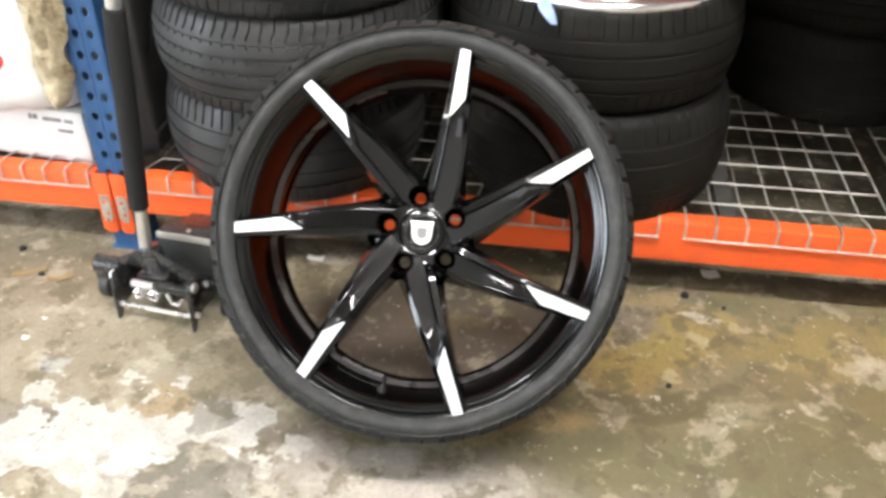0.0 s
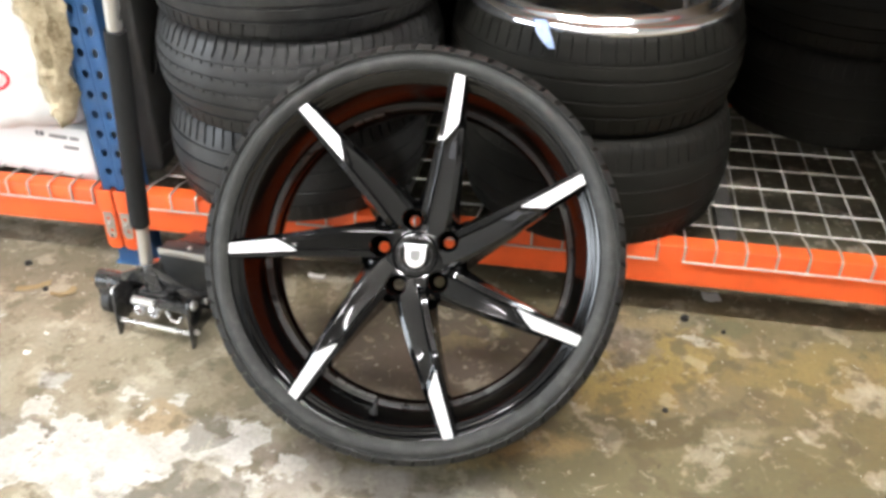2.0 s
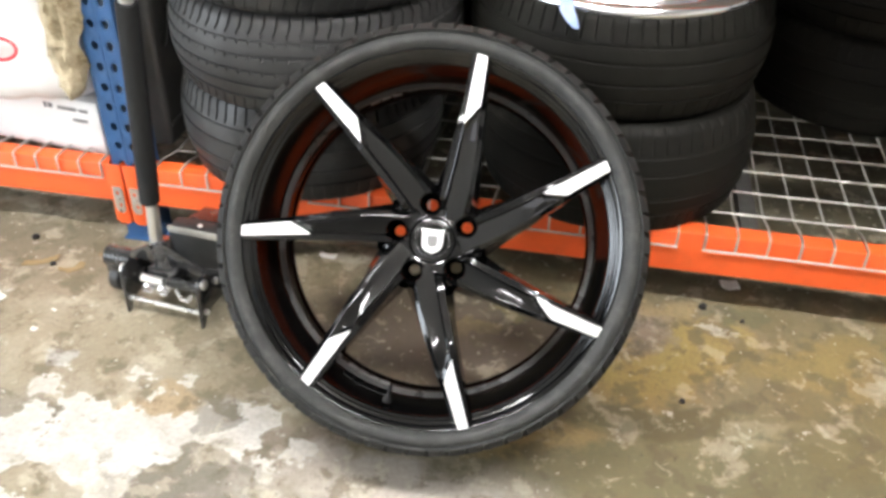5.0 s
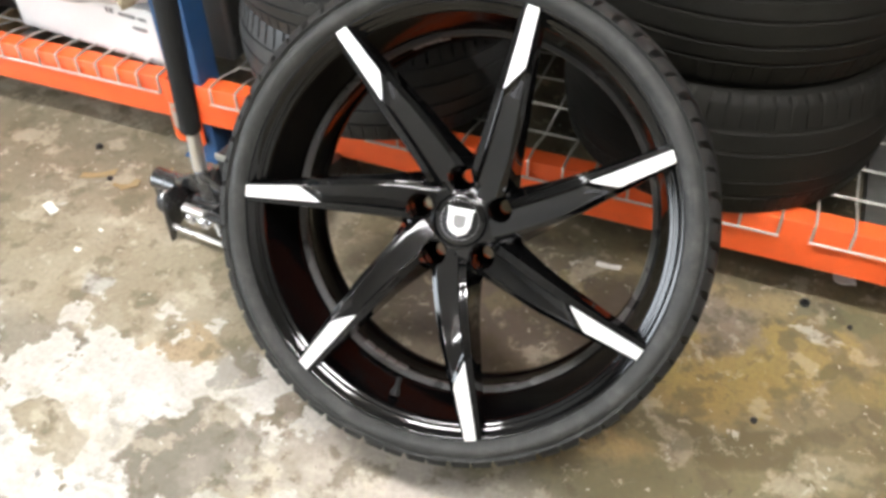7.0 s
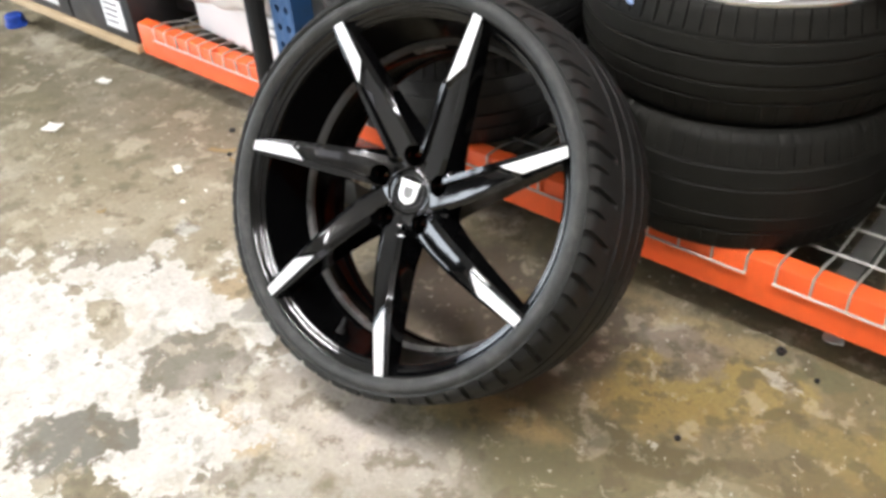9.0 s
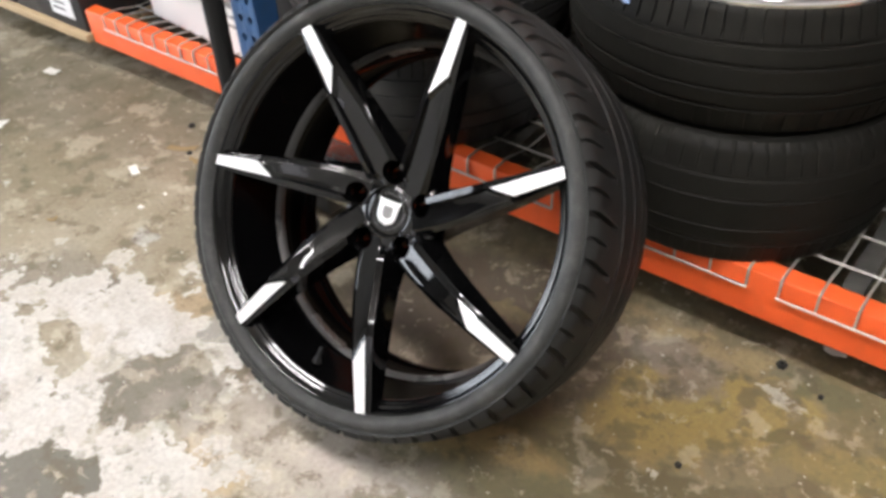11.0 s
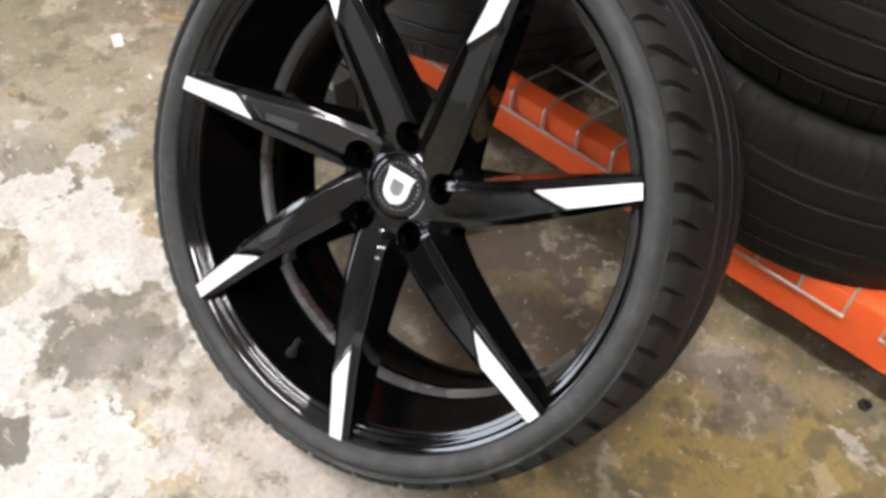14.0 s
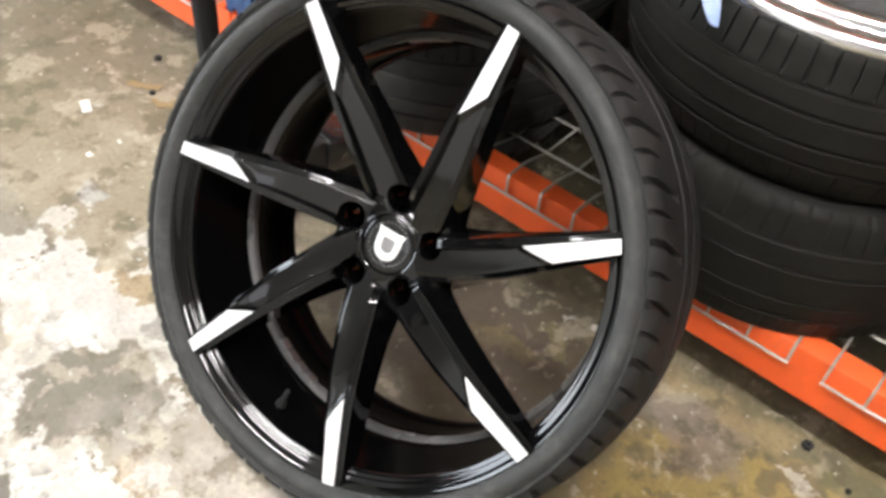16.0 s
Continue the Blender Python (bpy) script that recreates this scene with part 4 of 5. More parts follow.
    shield = [(-0.0205, 0.0195), (-0.0175, 0.0185), (0.0175, 0.0185), (0.0205, 0.0195), (0.0187, 0.013), (0.0182, -0.005), (0.0160, -0.0130), (0.0105, -0.0195), (0, -0.0235), (-0.0105, -0.0195), (-0.0160, -0.0130), (-0.0182, -0.005), (-0.0187, 0.013)]
    inner = [(-0.0095, 0.0085), (0.0095, 0.0085), (0.0100, -0.004), (0.0075, -0.0100), (0, -0.0130), (-0.0075, -0.0100), (-0.0100, -0.004)]
    part("shield", moved(prism(shield, 0.0022, [inner], bevel=0.0004), Matrix.Translation((0, 0, -0.0515)) @ turn), MACHINED, cap, "silver shield badge")
    part("shield_panel", moved(prism(inner, 0.0008), Matrix.Translation((0, 0, -0.0523)) @ turn), LEAD, cap)
    bm = bmesh.new()
    for k in range(30):
        a = 2 * math.pi * k / 30
        own = block(-0.0008, 0.0008, -0.0011, 0.0011, -0.0002, 0.0003)
        join(bm, moved(own, Matrix.Rotation(a, 4, "Z") @ Matrix.Translation((0, 0.0295, -0.0530))))
    part("print_ring", bm, LEAD, cap, smooth=0)
    # valve and stuck-on balance weights in the barrel
    va = radians(-103)
    m = Matrix.Rotation(va, 4, "Z") @ Matrix.Translation((0.296, 0, -0.058)) @ Matrix.Rotation(radians(-78), 4, "Y")
    part("valve", moved(lathe([(0, 0.030), (0.0035, 0.030), (0.0042, 0.022), (0.0042, 0.012), (0.0075, 0.005), (0.0085, 0), (0, 0)], 14), m), FOAM, wheel, "black rubber valve stem")
    for first, count, reach, depth in ((240.0, 4, 0.2832, -0.1465), (108.0, 3, 0.2868, -0.1690)):
        for k in range(count):
            w = part("balance_weight", block(-0.0030, 0.001, -0.0095, 0.0095, -0.0085, 0.0085, 0.001), LEAD, wheel, "grey stick-on balance weight")
            w.matrix_local = Matrix.Rotation(radians(first + 4.4 * k), 4, "Z") @ Matrix.Translation((reach, 0, depth))
    pieces = tyre_mesh(0.3835, 0.306, 0.3265, 33, 0.0090, (0.052, 0.0, -0.052), slot_w=0.0080, slot_len=0.052, rim_share=(0.0, 0.65, 1.0, 1.0), crown=0.011, slant=0.32, shoulder_r=0.026, gw=0.005, second=0.9)
    tyre = part("tyre", pieces.pop("tread"), TREAD_RUBBER, wheel, "thin low-profile black tyre", smooth=40)
    tyre.location = (0, 0, -0.1445)
    tyre_parts(pieces, RUBBER, tyre)
    return wheel


alloy_wheel()


# ---- stacked tyres on the rack ----
PROTO = {}


def stack_tyre(kind, x, y, z, turn, label, tilt=0.0):
    """One used tyre lying flat; its lower side rests at z."""
    sizes = {"wide": (0.335, 0.232, 0.225, 70, 0.006, (0.056, 0.022, -0.022, -0.056)),
             "block": (0.335, 0.222, 0.215, 76, 0.008, (0.062, 0.032, 0.0, -0.032, -0.062)),
             "plain": (0.322, 0.262, 0.225, 70, 0.002, (0.070, 0.03, -0.03, -0.070)),
             "small": (0.322, 0.246, 0.205, 72, 0.008, (0.062, 0.024, -0.024, -0.062))}
    R, W, bead, n, slot, grooves = sizes[kind]
    m = pose(x, y, z + W / 2, tilt, 0, turn)
    if kind in PROTO:
        ob = copy_thing(PROTO[kind], m)
        return tagged(ob, label)
    ob = empty("tyre", label, "tyre", "stacked tyres", m)
    tyre_parts(tyre_mesh(R, W, bead, n, slot, grooves, slot_w=0.0042 if kind in ("block", "small") else 0.0028, slot_len=0.040 if kind == "wide" else 0.034, slant=0.2 if kind == "block" else 0.0, shoulder_r=0.030, ribs=kind == "block", crown=0.016, gw=0.0045, groove={"wide": 0.0034, "plain": 0.0014}.get(kind, 0.004)), DUSTY_RUBBER if kind in ("block", "small") else OLD_RUBBER, ob)
    PROTO[kind] = ob
    return ob


BASE = DECK + 0.0035
stack_tyre("small", -0.405, 0.238, BASE, 10, "used black tyre at the foot of a stack")
stack_tyre("block", -0.368, 0.205, BASE + 0.246, 50, "used black tyre with blocky tread in a stack")
stack_tyre("block", -0.362, 0.195, BASE + 0.468, 22, "used black tyre with blocky tread in a stack")
stack_tyre("plain", 0.332, 0.27, BASE, 33, "smooth-worn black tyre at the foot of a stack")
chromed = stack_tyre("wide", 0.312, 0.300, BASE + 0.262, 5, "black tyre mounted on a chrome rim, lying on a stack")
for k, (kind, h) in enumerate((("plain", 0.0), ("wide", 0.262), ("plain", 0.494))):
    stack_tyre(kind, 1.02 + 0.01 * k, 0.86, BASE + h, 40 * k, "used black tyre in a shaded stack at the back")
# made-up back row, added so the gap between the stacks stays dark
for x, turn in ((-0.37, 15), (0.325, 55)):
    for k, (kind, h) in enumerate((("plain", 0.0), ("wide", 0.262))):
        stack_tyre(kind, x, 0.985 - 0.01 * k, BASE + h, turn + 30 * k, "used black tyre in a shaded stack at the back")
for k, (kind, h) in enumerate((("plain", 0.0), ("wide", 0.262))):
    stack_tyre(kind, 1.41, 0.36 + 0.01 * k, BASE + h, 70 * k, "used black tyre in a shaded stack")


def chrome_rim(parent):
    prof = [(0.300, 0.095), (0.3065, 0.106), (0.3085, 0.111), (0.3083, 0.1155), (0.3065, 0.1200), (0.3025, 0.1248), (0.2975, 0.1275), (0.2925, 0.1282), (0.2880, 0.1265), (0.2845, 0.1225), (0.2820, 0.1195), (0.2760, 0.1180), (0.2700, 0.1185), (0.2670, 0.1215),
            (0.2650, 0.1265), (0.2615, 0.1310), (0.2565, 0.1338), (0.2510, 0.1345), (0.2460, 0.1325), (0.2425, 0.1285), (0.2395, 0.1235), (0.2350, 0.1205), (0.2310, 0.1150), (0.2260, 0.090), (0.219, 0.062), (0.205, 0.048), (0.16, 0.036), (0.08, 0.026), (0.0, 0.024),
            (0.0, 0.0), (0.21, 0.0), (0.25, 0.07)]
    rim = part("chrome_rim", lathe(prof, 144), CHROME, parent, "polished chrome stepped rim lip", smooth=60)
    return rim


chrome_rim(chromed)


# ---- the trolley jack with its upright handle ----
def trolley_jack():
    jack = empty("trolley_jack", "black trolley jack with an upright foam-gripped chrome handle", "jack", m=pose(-0.619, -0.283, 0, 0, 0, -6))
    ears = [(0.000, 0.004), (0.010, 0.004), (0.022, 0.030), (0.10, 0.035), (0.42, 0.035), (0.42, 0.075), (0.12, 0.078), (0.085, 0.098), (0.040, 0.126), (0.014, 0.124), (0.003, 0.105)]
    to_side = Matrix(((0, 0, 1, 0), (1, 0, 0, 0), (0, 1, 0, 0), (0, 0, 0, 1)))
    for x in (-0.092, 0.098):
        plate = moved(prism(ears, 0.006, bevel=0.0008), Matrix.Translation((x, 0, 0)) @ to_side)
        side = part("side_plate", plate, JACK_BLACK, jack)
        for y, z, r in ((0.024, 0.112, 0.012), (0.018, 0.040, 0.007), (0.075, 0.088, 0.009)):
            m = Matrix.Translation((x + (-0.006 if x < 0 else 0.0), y, z)) @ Matrix.Rotation(radians(-90 if x < 0 else 90), 4, "Y")
            part("bolt_head", moved(lathe([(0, 0.009), (r * 0.7, 0.009), (r, 0.006), (r, 0), (0, 0)], 12), m), SATIN_CHROME, side)
    part("tie_rod", rod([(-0.092, 0.014, 0.038), (0.096, 0.014, 0.036)], 0.0055, 14), SATIN_CHROME, jack, "chrome tie rod")
    part("pivot_shaft", rod([(0.005, 0.030, 0.094), (0.095, 0.030, 0.090)], 0.012, 16), JACK_BLACK, jack)
    part("pivot_sleeve", rod([(-0.060, 0.030, 0.092), (-0.005, 0.030, 0.090)], 0.010, 16), SATIN_CHROME, jack, "bright pivot sleeve")
    for x in (-0.048, -0.010):
        coil = [(x + 0.013 * math.cos(a * 0.7), 0.020 + 0.004 * a / 6, 0.066 + 0.011 * math.sin(a * 0.7)) for a in range(0, 40)]
        part("spring", rod(coil, 0.0026, 8), CHROME, jack, "bright coil spring")
    part("release_hook", rod([(0.030, 0.02, 0.085), (0.045, 0.012, 0.068), (0.062, 0.012, 0.064), (0.068, 0.018, 0.078)], 0.004, 8), SATIN_CHROME, jack)
    part("yoke", block(-0.058, 0.014, 0.045, 0.105, 0.066, 0.104, 0.006), JACK_BLACK, jack)
    to_front = Matrix(((1, 0, 0, 0), (0, 0, -1, 0), (0, 1, 0, 0), (0, 0, 0, 1)))
    for y, web in ((0.062, [(-0.108, 0.116), (-0.104, 0.134), (-0.054, 0.160), (-0.044, 0.146), (-0.034, 0.112), (-0.060, 0.116)]), (0.070, [(-0.022, 0.164), (-0.012, 0.158), (0.088, 0.102), (0.088, 0.088), (0.050, 0.094), (-0.004, 0.118)])):
        part("gusset", moved(prism(web, 0.005, bevel=0.0008), Matrix.Translation((0, y, 0)) @ to_front), JACK_BLACK, jack)
    part("socket", rod([(-0.022, 0.085, 0.085), (-0.034, 0.088, 0.120), (-0.037, 0.089, 0.158), (-0.038, 0.0895, 0.162)], [0.034, 0.028, 0.0235, 0.021], 20), JACK_BLACK, jack)
    part("body", block(-0.052, 0.175, 0.142, 0.190, 0.040, 0.160, 0.005, 2), JACK_GREY, jack, "dark grey pump body")
    part("reservoir", moved(block(-0.045, 0.170, 0.0, 0.17, 0.0, 0.08, 0.010, 3), Matrix.Translation((0, 0.190, 0.066)) @ Matrix.Rotation(radians(-11), 4, "X")), JACK_BLACK, jack)
    part("chassis", block(-0.088, 0.094, 0.085, 0.42, 0.022, 0.060, 0.004), JACK_BLACK, jack)
    # pale strip set on the front of the body's top edge
    part("edge_strip", block(-0.050, 0.173, 0.1385, 0.1415, 0.148, 0.166, 0.001), PALE_EDGE, jack, "pale strip along the top edge")
    for x in (0.02, 0.11):
        part("body_screw", moved(lathe([(0, 0.004), (0.004, 0.004), (0.006, 0.002), (0.006, 0), (0, 0)], 12), Matrix.Translation((x, 0.166, 0.160))), SATIN_CHROME, jack)
    part("warning_label", block(0.1015, 0.1045, 0.100, 0.190, 0.064, 0.074, 0.0008), YELLOW, jack, "small ochre warning label")
    for x in (-0.165, 0.150):
        fork = rod([(x - 0.024, 0.085, 0.088), (x - 0.020, 0.085, 0.088), (x + 0.046, 0.085, 0.088), (x + 0.050, 0.085, 0.088)] if x < 0 else [(x - 0.02, 0.085, 0.08), (x + 0.02, 0.085, 0.08)], [0.020, 0.025, 0.025, 0.020] if x < 0 else 0.014, 20)
        block(x - 0.020, x + 0.016, 0.064, 0.106, 0.046, 0.080, 0.006, bm=fork)
        if x > 0:
            block(0.098, x, 0.075, 0.105, 0.064, 0.088, 0.004, bm=fork)
        caster = part("caster", fork, JACK_BLACK, jack)
        m = Matrix.Translation((x, 0.085, 0.034)) @ Matrix.Rotation(radians(90), 4, "Y")
        part("caster_wheel", moved(lathe([(0, 0.014), (0.012, 0.014), (0.014, 0.010), (0.026, 0.010), (0.030, 0.014), (0.034, 0.010), (0.034, -0.010), (0.030, -0.014), (0.014, -0.010), (0, -0.012)], 28), m), BLACK_RUBBER, caster)
        part("caster_bolt", moved(lathe([(0, 0.020), (0.007, 0.020), (0.008, 0.016), (0.008, 0.012), (0, 0.012)], 12), m @ Matrix.Rotation(radians(180 if x < 0 else 0), 4, "X")), SATIN_CHROME, caster)
    # the handle: steel tube, foam sleeve, upper tube; points in the world, brought into the jack's own frame
    inv = jack.matrix_world.inverted()
    low, g0, g1, top = (inv @ Vector(p) for p in ((-0.657, -0.192, 0.150), (-0.646, -0.200, 0.270), (-0.586, -0.232, 0.735), (-0.552, -0.251, 1.02)))
    part("handle_tube", rod([low, top], 0.0145, 24), SATIN_CHROME, jack, "bright steel handle tube")
    d = (g1 - g0).normalized()
    part("foam_sleeve", rod([g0, g0 + d * 0.003, g0 + d * 0.12, g1 - d * 0.12, g1 - d * 0.003, g1], [0.0195, 0.0215, 0.022, 0.022, 0.0215, 0.0195], 28), FOAM, jack, "black foam sleeve")
    return jack


JACK_GREY = surface("dark_grey_enamel", (0.034, 0.035, 0.034), (0.026, 0.026, 0.025), 0.42, scale=14, fine=200, bump=0.05, dirt=(0.09, 0.085, 0.07), dirt_amount=0.25)
PALE_EDGE = surface("pale_edge_strip", (0.52, 0.50, 0.44), (0.36, 0.34, 0.29), 0.45, metal=0.3, scale=30, fine=200, bump=0.05)
YELLOW = surface("ochre_label", (0.45, 0.30, 0.05), (0.3, 0.2, 0.04), 0.5)
trolley_jack()


# ---- goods on the neighbouring bay ----
def pillow(x0, x1, y0, y1, z0, z1, power, lump, seed, cuts=18):
    """A stuffed bag: a rounded block with soft dents and creases."""
    bm = bmesh.new()
    bmesh.ops.create_cube(bm, size=2)
    bmesh.ops.subdivide_edges(bm, edges=bm.edges[:], cuts=cuts, use_grid_fill=True)
    c = Vector(((x0 + x1) / 2, (y0 + y1) / 2, (z0 + z1) / 2))
    h = Vector(((x1 - x0) / 2, (y1 - y0) / 2, (z1 - z0) / 2))
    for v in bm.verts:
        p = v.co.copy()
        k = sum(abs(a) ** power for a in p) ** (1 / power)
        q = p / k
        w = Vector((q.x * h.x, q.y * h.y, q.z * h.z))
        n = noise.noise(w * 6 + Vector((seed, 0, 0))) * lump + noise.noise(w * 17 + Vector((0, seed, 0))) * lump * 0.45
        crease = abs(noise.noise(w * 9 + Vector((seed, seed, 0)))) * lump * 0.8
        v.co = c + w + q.normalized() * (n - crease)
    return bm


def carton(name, x0, x1, y0, y1, z0, z1, material, label, turn=0.0):
    box = empty(name, label, "box", m=pose((x0 + x1) / 2, (y0 + y1) / 2, z0, 0, 0, turn))
    w, d, h = (x1 - x0) / 2, (y1 - y0) / 2, z1 - z0
    part("body", block(-w, w, -d, d, 0, h - 0.004, 0.003), material, box)
    for a, b in ((-d, -0.001), (0.001, d)):
        part("flap", block(-w, w, a, b, h - 0.0035, h, 0.001), material, box)
    return box


white_box = carton("carton", -1.351, -0.876, 0.080, 0.455, DECK + 0.003, 0.352, WHITE_CARTON, "white printed carton on the wire deck", -5.9)
for x0, x1, z0, z1, thick in ((0.085, 0.092, 0.110, 0.124, INK), (0.097, 0.108, 0.111, 0.123, INK), (0.124, 0.176, 0.110, 0.119, LEAD), (0.184, 0.208, 0.110, 0.118, LEAD), (0.160, 0.202, 0.083, 0.091, LEAD)):
    part("print_bar", block(x0, x1, -0.1890, -0.1874, z0, z1), thick, white_box, smooth=0)

sack = tagged(part("sack", pillow(-1.56, -0.885, 0.005, 0.50, 0.336, 0.80, 7.0, 0.020, 3.0, 30), WHITE_SACK, smooth=60), "bulging white plastic sack lying on the carton", "sack")


def marks_on_sack():
    ring = [(-1.075 + 0.062 * math.cos(a), -0.016 + 0.006 * math.sin(2 * a), 0.508 + 0.026 * math.sin(a)) for a in np.linspace(0, 2 * math.pi, 26)]
    part("red_mark", rod(ring, 0.0045, 6), RED_INK, sack, "hand-drawn red ring")
    for x in (-1.335, -1.178):
        strap = block(x - 0.008, x + 0.008, -0.034, 0.02, 0.39, 0.80, 0.004)
        part("strap", moved(strap, Matrix.Translation((x, 0, 0.4)) @ Matrix.Rotation(radians(-10), 4, "Y") @ Matrix.Translation((-x, 0, -0.4))), BLACK_CARTON, sack, "black strap")
    part("red_band", rod([(-1.29, -0.022, 0.437), (-1.22, -0.024, 0.455), (-1.15, -0.024, 0.478), (-1.09, -0.022, 0.502)], 0.006, 8), RED_INK, sack, "red band")


marks_on_sack()


def packing_paper():
    """A crumpled strip of brown paper hanging down beside the upright."""
    bm = bmesh.new()
    rows = []
    for i in range(34):
        f = i / 33
        cx, cz, w = -0.885 - 0.013 * f, 0.80 - 0.395 * f, (0.074 - 0.040 * f + 0.004 * math.sin(i * 0.8)) * min(1.0, 3.6 * (1.02 - f) ** 0.6)
        row = []
        for j in range(12):
            g = j / 11 * 2 - 1
            p = Vector((cx + g * w, -0.030 + 0.030 * g * g, cz))
            q = noise.noise(Vector((p.x * 60, p.y * 30, p.z * 14))) * 0.016 + noise.noise(p * 70) * 0.007
            row.append(bm.verts.new(p + Vector((q * 0.5, q - 0.004, q * 0.3))))
        rows.append(row)
    for a, b in zip(rows, rows[1:]):
        for k in range(11):
            bm.faces.new((a[k], a[k + 1], b[k + 1], b[k]))
    geom = bmesh.ops.extrude_face_region(bm, geom=bm.faces[:])
    bmesh.ops.translate(bm, verts=[v for v in geom["geom"] if isinstance(v, bmesh.types.BMVert)], vec=(0, 0.003, 0))
    return tagged(part("packing_paper", bm, KRAFT, smooth=20), "crumpled brown packing paper draped over the white sack", "packing paper")


packing_paper()

for x0, x1, px in ((-1.965, -1.575, 0.085), (-2.37, -1.98, 0.06)):
    b = carton("black_box", x0, x1, -0.004, 0.508, 0.1445, 0.56, BLACK_CARTON, "black carton with a white label on a pallet")
    lb = part("label", block(px - 0.060, px + 0.060, -0.2575, -0.2563, 0.030, 0.135), LABEL, b, "white printed label")
    for k in range(4):
        part("print_bar", block(px - 0.045, px + 0.02 + 0.006 * k, -0.2584, -0.2576, 0.050 + 0.021 * k, 0.056 + 0.021 * k), GREY_PLASTIC, lb, smooth=0)


def pallet():
    pal = empty("pallet", "weathered pale wooden pallet under black cartons", "pallet")
    for k in range(6):
        part("deck_board", block(-2.42 + 0.001 * k, -1.566 - 0.002 * k, -0.020 + 0.102 * k, 0.068 + 0.102 * k, 0.118, 0.1435, 0.002), WOOD, pal)
    for x in (-2.40, -2.04, -1.70):
        part("bearer", block(x, x + 0.05, 0.16, 0.56, 0.0, 0.1175, 0.002), WOOD, pal)


pallet()
dark_box = carton("dark_box", -1.562, -1.40, 0.16, 0.60, DECK + 0.003, 0.36, BLACK_CARTON, "small black carton on the wire deck beside the sack")
part("red_patch", block(-0.085, -0.03, -0.2515, -0.2503, 0.075, 0.135), RED_INK, dark_box, "red printed patch")
tagged(part("blue_lid", moved(lathe([(0, 0.045), (0.03, 0.045), (0.036, 0.040), (0.036, 0.012), (0.042, 0.010), (0.042, 0.0), (0, 0.0)], 32), Matrix.Translation((-2.49, 0.0, 0.0))), BLUE_PLASTIC), "blue plastic lid lying on the floor", "lid")


def grey_case():
    case = empty("plastic_case", "grey moulded plastic case standing behind the upright", "case", m=pose(-0.80, 0.33, DECK + 0.004, 0, 0, 0))
    body = cut(block(-0.045, 0.045, -0.20, 0.22, 0.0, 0.58, 0.012, 3), moved(block(-0.1, 0.1, -0.05, 0.05, -0.012, 0.012, 0.011, 3), Matrix.Translation((0, -0.13, 0.295)) @ Matrix.Rotation(radians(60), 4, "X")))
    part("body", body, GREY_PLASTIC, case)
    part("rib", block(0.0455, 0.049, -0.19, 0.21, 0.05, 0.062, 0.001), GREY_PLASTIC, case)
    return case


grey_case()


# ---- the tag on the chrome rim's tyre ----
def tape_tag():
    bm = bmesh.new()
    rows = []
    for i in range(12):
        f = i / 11
        y = 0.020 - 0.050 * min(1, f * 2.2) + 0.004 * math.sin(f * 5)
        z = 0.716 + 0.009 * math.sin(min(1, f * 2.2) * math.pi) - 0.052 * max(0, f - 0.35)
        w = 0.006 + 0.008 * math.sin(math.pi * min(1, f * 0.9 + 0.1))
        rows.append([bm.verts.new((0.204 + 0.036 * f - 0.012 + g * w, y - 0.006 * f + 0.002 * g * g, z)) for g in (-1, -0.4, 0.3, 1)])
    for a, b in zip(rows, rows[1:]):
        for k in range(3):
            bm.faces.new((a[k], a[k + 1], b[k + 1], b[k]))
    geom = bmesh.ops.extrude_face_region(bm, geom=bm.faces[:])
    bmesh.ops.translate(bm, verts=[v for v in geom["geom"] if isinstance(v, bmesh.types.BMVert)], vec=(0, -0.001, -0.0008))
    return tagged(part("tape_tag", bm, BLUE_TAPE, smooth=50), "scrap of pale blue tape stuck on the chrome-rimmed tyre", "tape")


tape_tag()


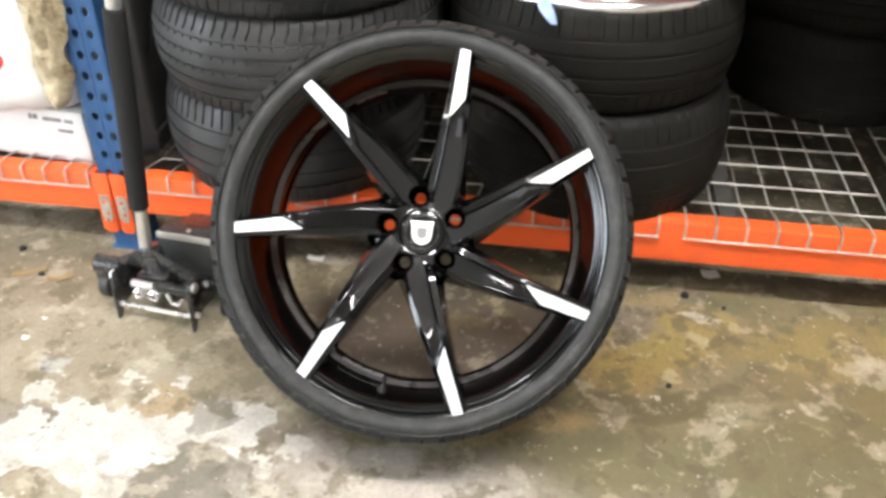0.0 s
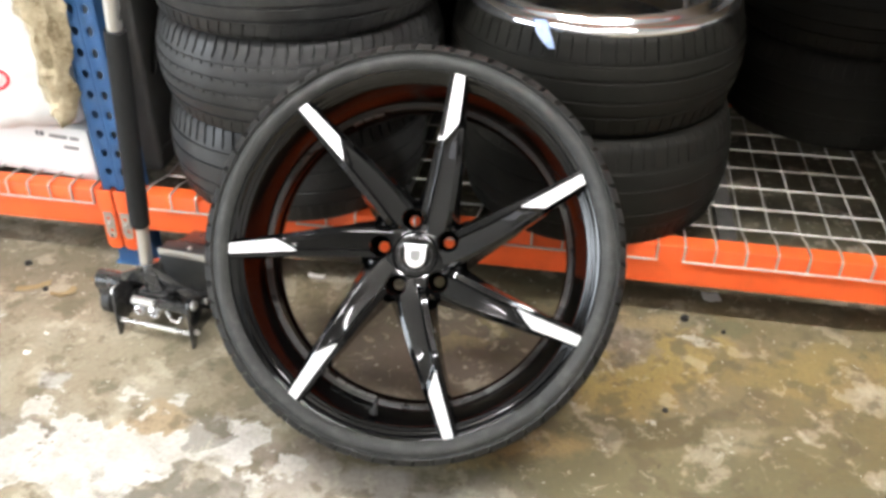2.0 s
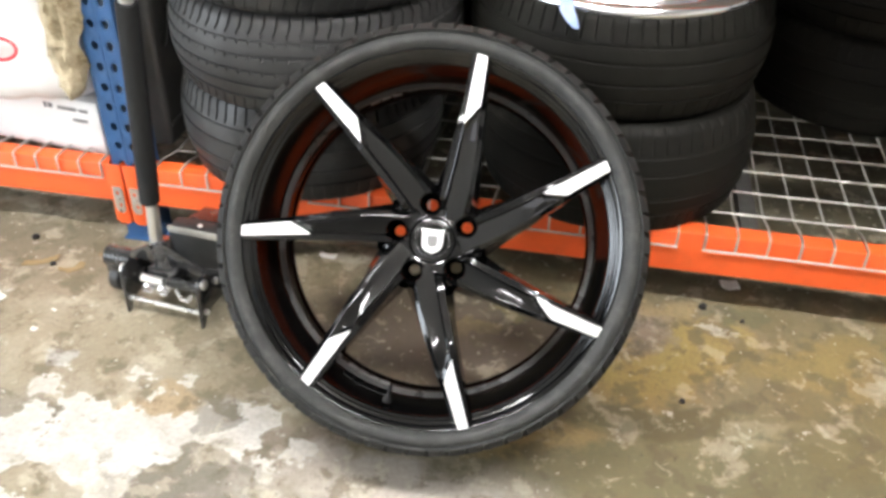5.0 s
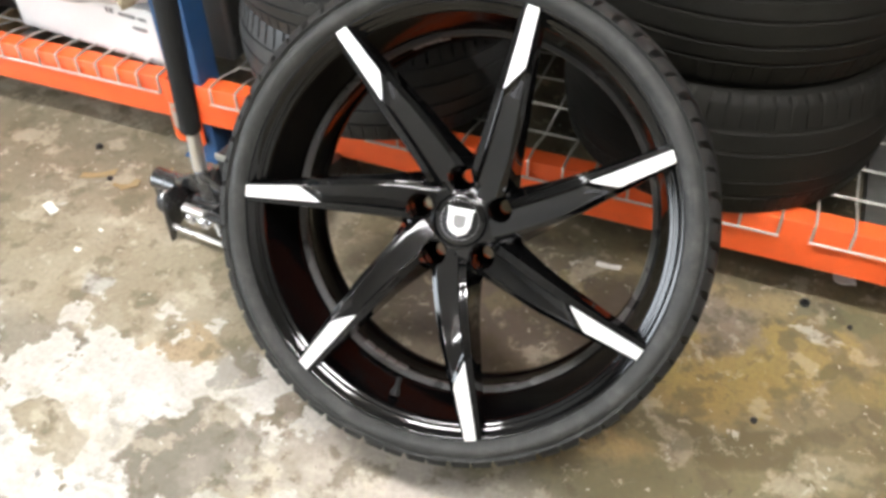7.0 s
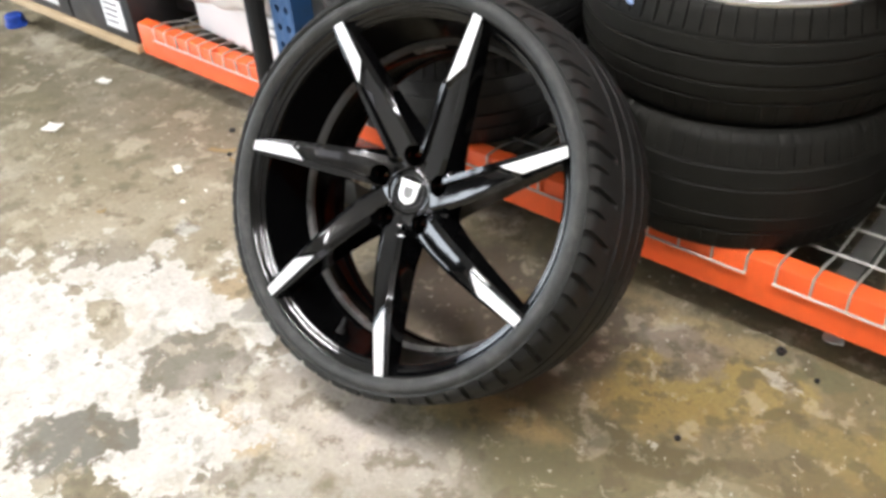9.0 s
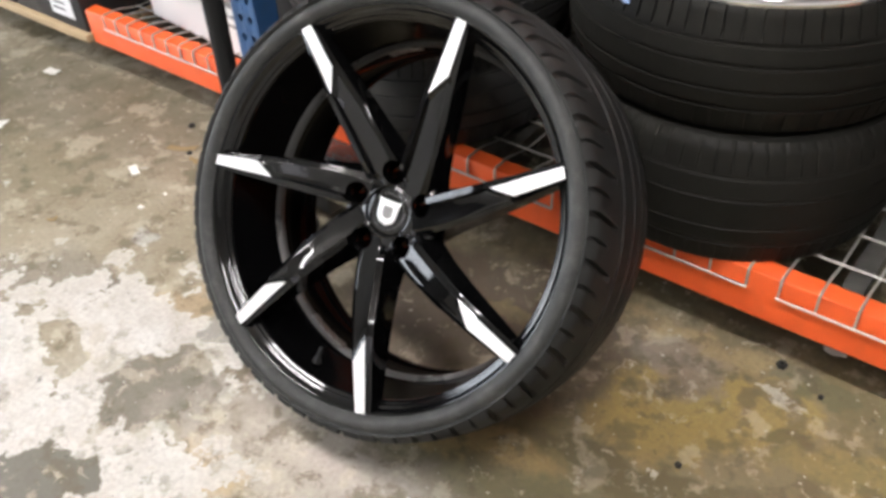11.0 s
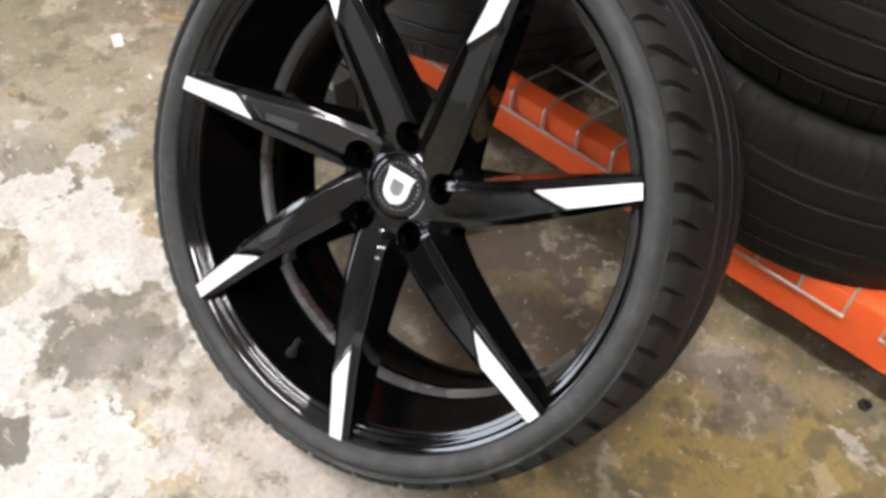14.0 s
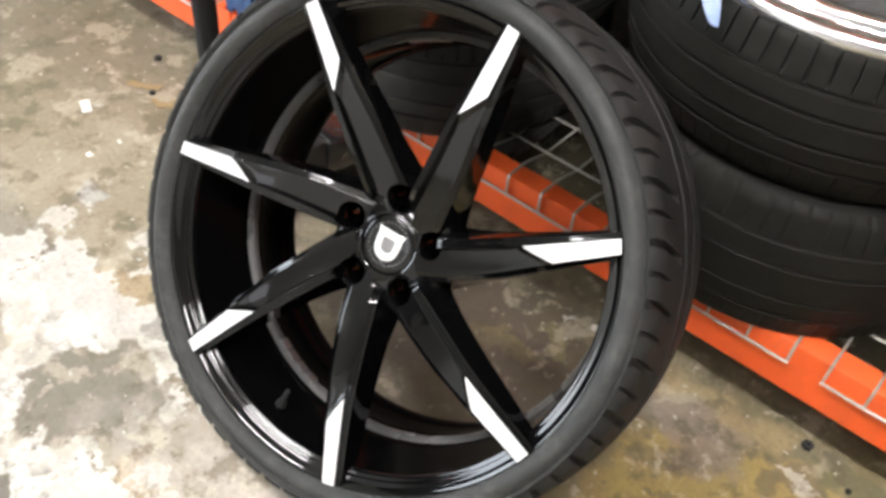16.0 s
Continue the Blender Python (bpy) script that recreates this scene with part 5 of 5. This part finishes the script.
# ---- litter on the floor ----
def scrap(name, x, y, w, d, turn, material, label, category, curl=0.004, seed=0):
    """A torn bit lying on the floor, thin and slightly curled."""
    bm = bmesh.new()
    rows = []
    for i in range(5):
        row = []
        for j in range(4):
            u, v = (i / 4 - 0.5) * w, (j / 3 - 0.5) * d
            e = noise.noise(Vector((u * 60 + seed, v * 60, seed * 3.1)))
            row.append(bm.verts.new((u * (1 + 0.25 * e), v * (1 + 0.4 * e), 0.0022 + abs(curl) * (i / 4 - 0.5) ** 2 * 3 + 0.001 * e)))
        rows.append(row)
    for a, b in zip(rows, rows[1:]):
        for k in range(3):
            bm.faces.new((a[k], a[k + 1], b[k + 1], b[k]))
    geom = bmesh.ops.extrude_face_region(bm, geom=bm.faces[:])
    bmesh.ops.translate(bm, verts=[v for v in geom["geom"] if isinstance(v, bmesh.types.BMVert)], vec=(0, 0, -0.0018))
    ob = part(name, bm, material, smooth=50)
    ob.matrix_world = pose(x, y, 0, 0, 0, turn)
    return tagged(ob, label, category, "floor litter")


for k, (x, y, w, d, turn) in enumerate(((-1.043, -0.280, 0.048, 0.022, -25), (-0.893, -0.370, 0.014, 0.012, 10), (-1.59, -0.36, 0.055, 0.045, 30), (-1.735, -0.08, 0.050, 0.030, 10), (0.20, -0.01, 0.055, 0.014, 3), (0.66, 0.125, 0.040, 0.030, 10), (-0.33, 0.035, 0.040, 0.018, -5), (-0.885, -0.30, 0.010, 0.006, 0))):
    scrap("paper_scrap", x, y, w, d, turn, SCRAP, "torn scrap of white paper on the concrete floor", "paper scrap", seed=k)
for k, (x, y, w, d, turn) in enumerate(((-0.925, -0.145, 0.045, 0.018, 60), (-0.872, -0.075, 0.040, 0.014, 40), (-1.02, -0.138, 0.085, 0.018, 28), (-1.04, -0.53, 0.026, 0.010, 60), (-0.93, -0.15, 0.060, 0.012, 20))):
    scrap("dry_scrap", x, y, w, d, turn, LEAF, "curled brown dry scrap on the concrete floor", "debris", 0.008, seed=20 + k)


def small_nut(x, y, r):
    ob = part("rubber_nut", prism(circle(r, 6, turn=0.3), r * 0.9, [circle(r * 0.45, 12)], bevel=r * 0.1), BLACK_RUBBER)
    ob.matrix_world = pose(x, y, r * 0.9)
    return tagged(ob, "small black nut lying on the concrete floor", "nut", "floor litter")


for x, y, r in ((0.592, 0.025, 0.0095), (0.536, -0.300, 0.006), (0.68, -0.01, 0.005), (-1.09, -0.045, 0.009), (-0.985, -0.14, 0.007)):
    small_nut(x, y, r)
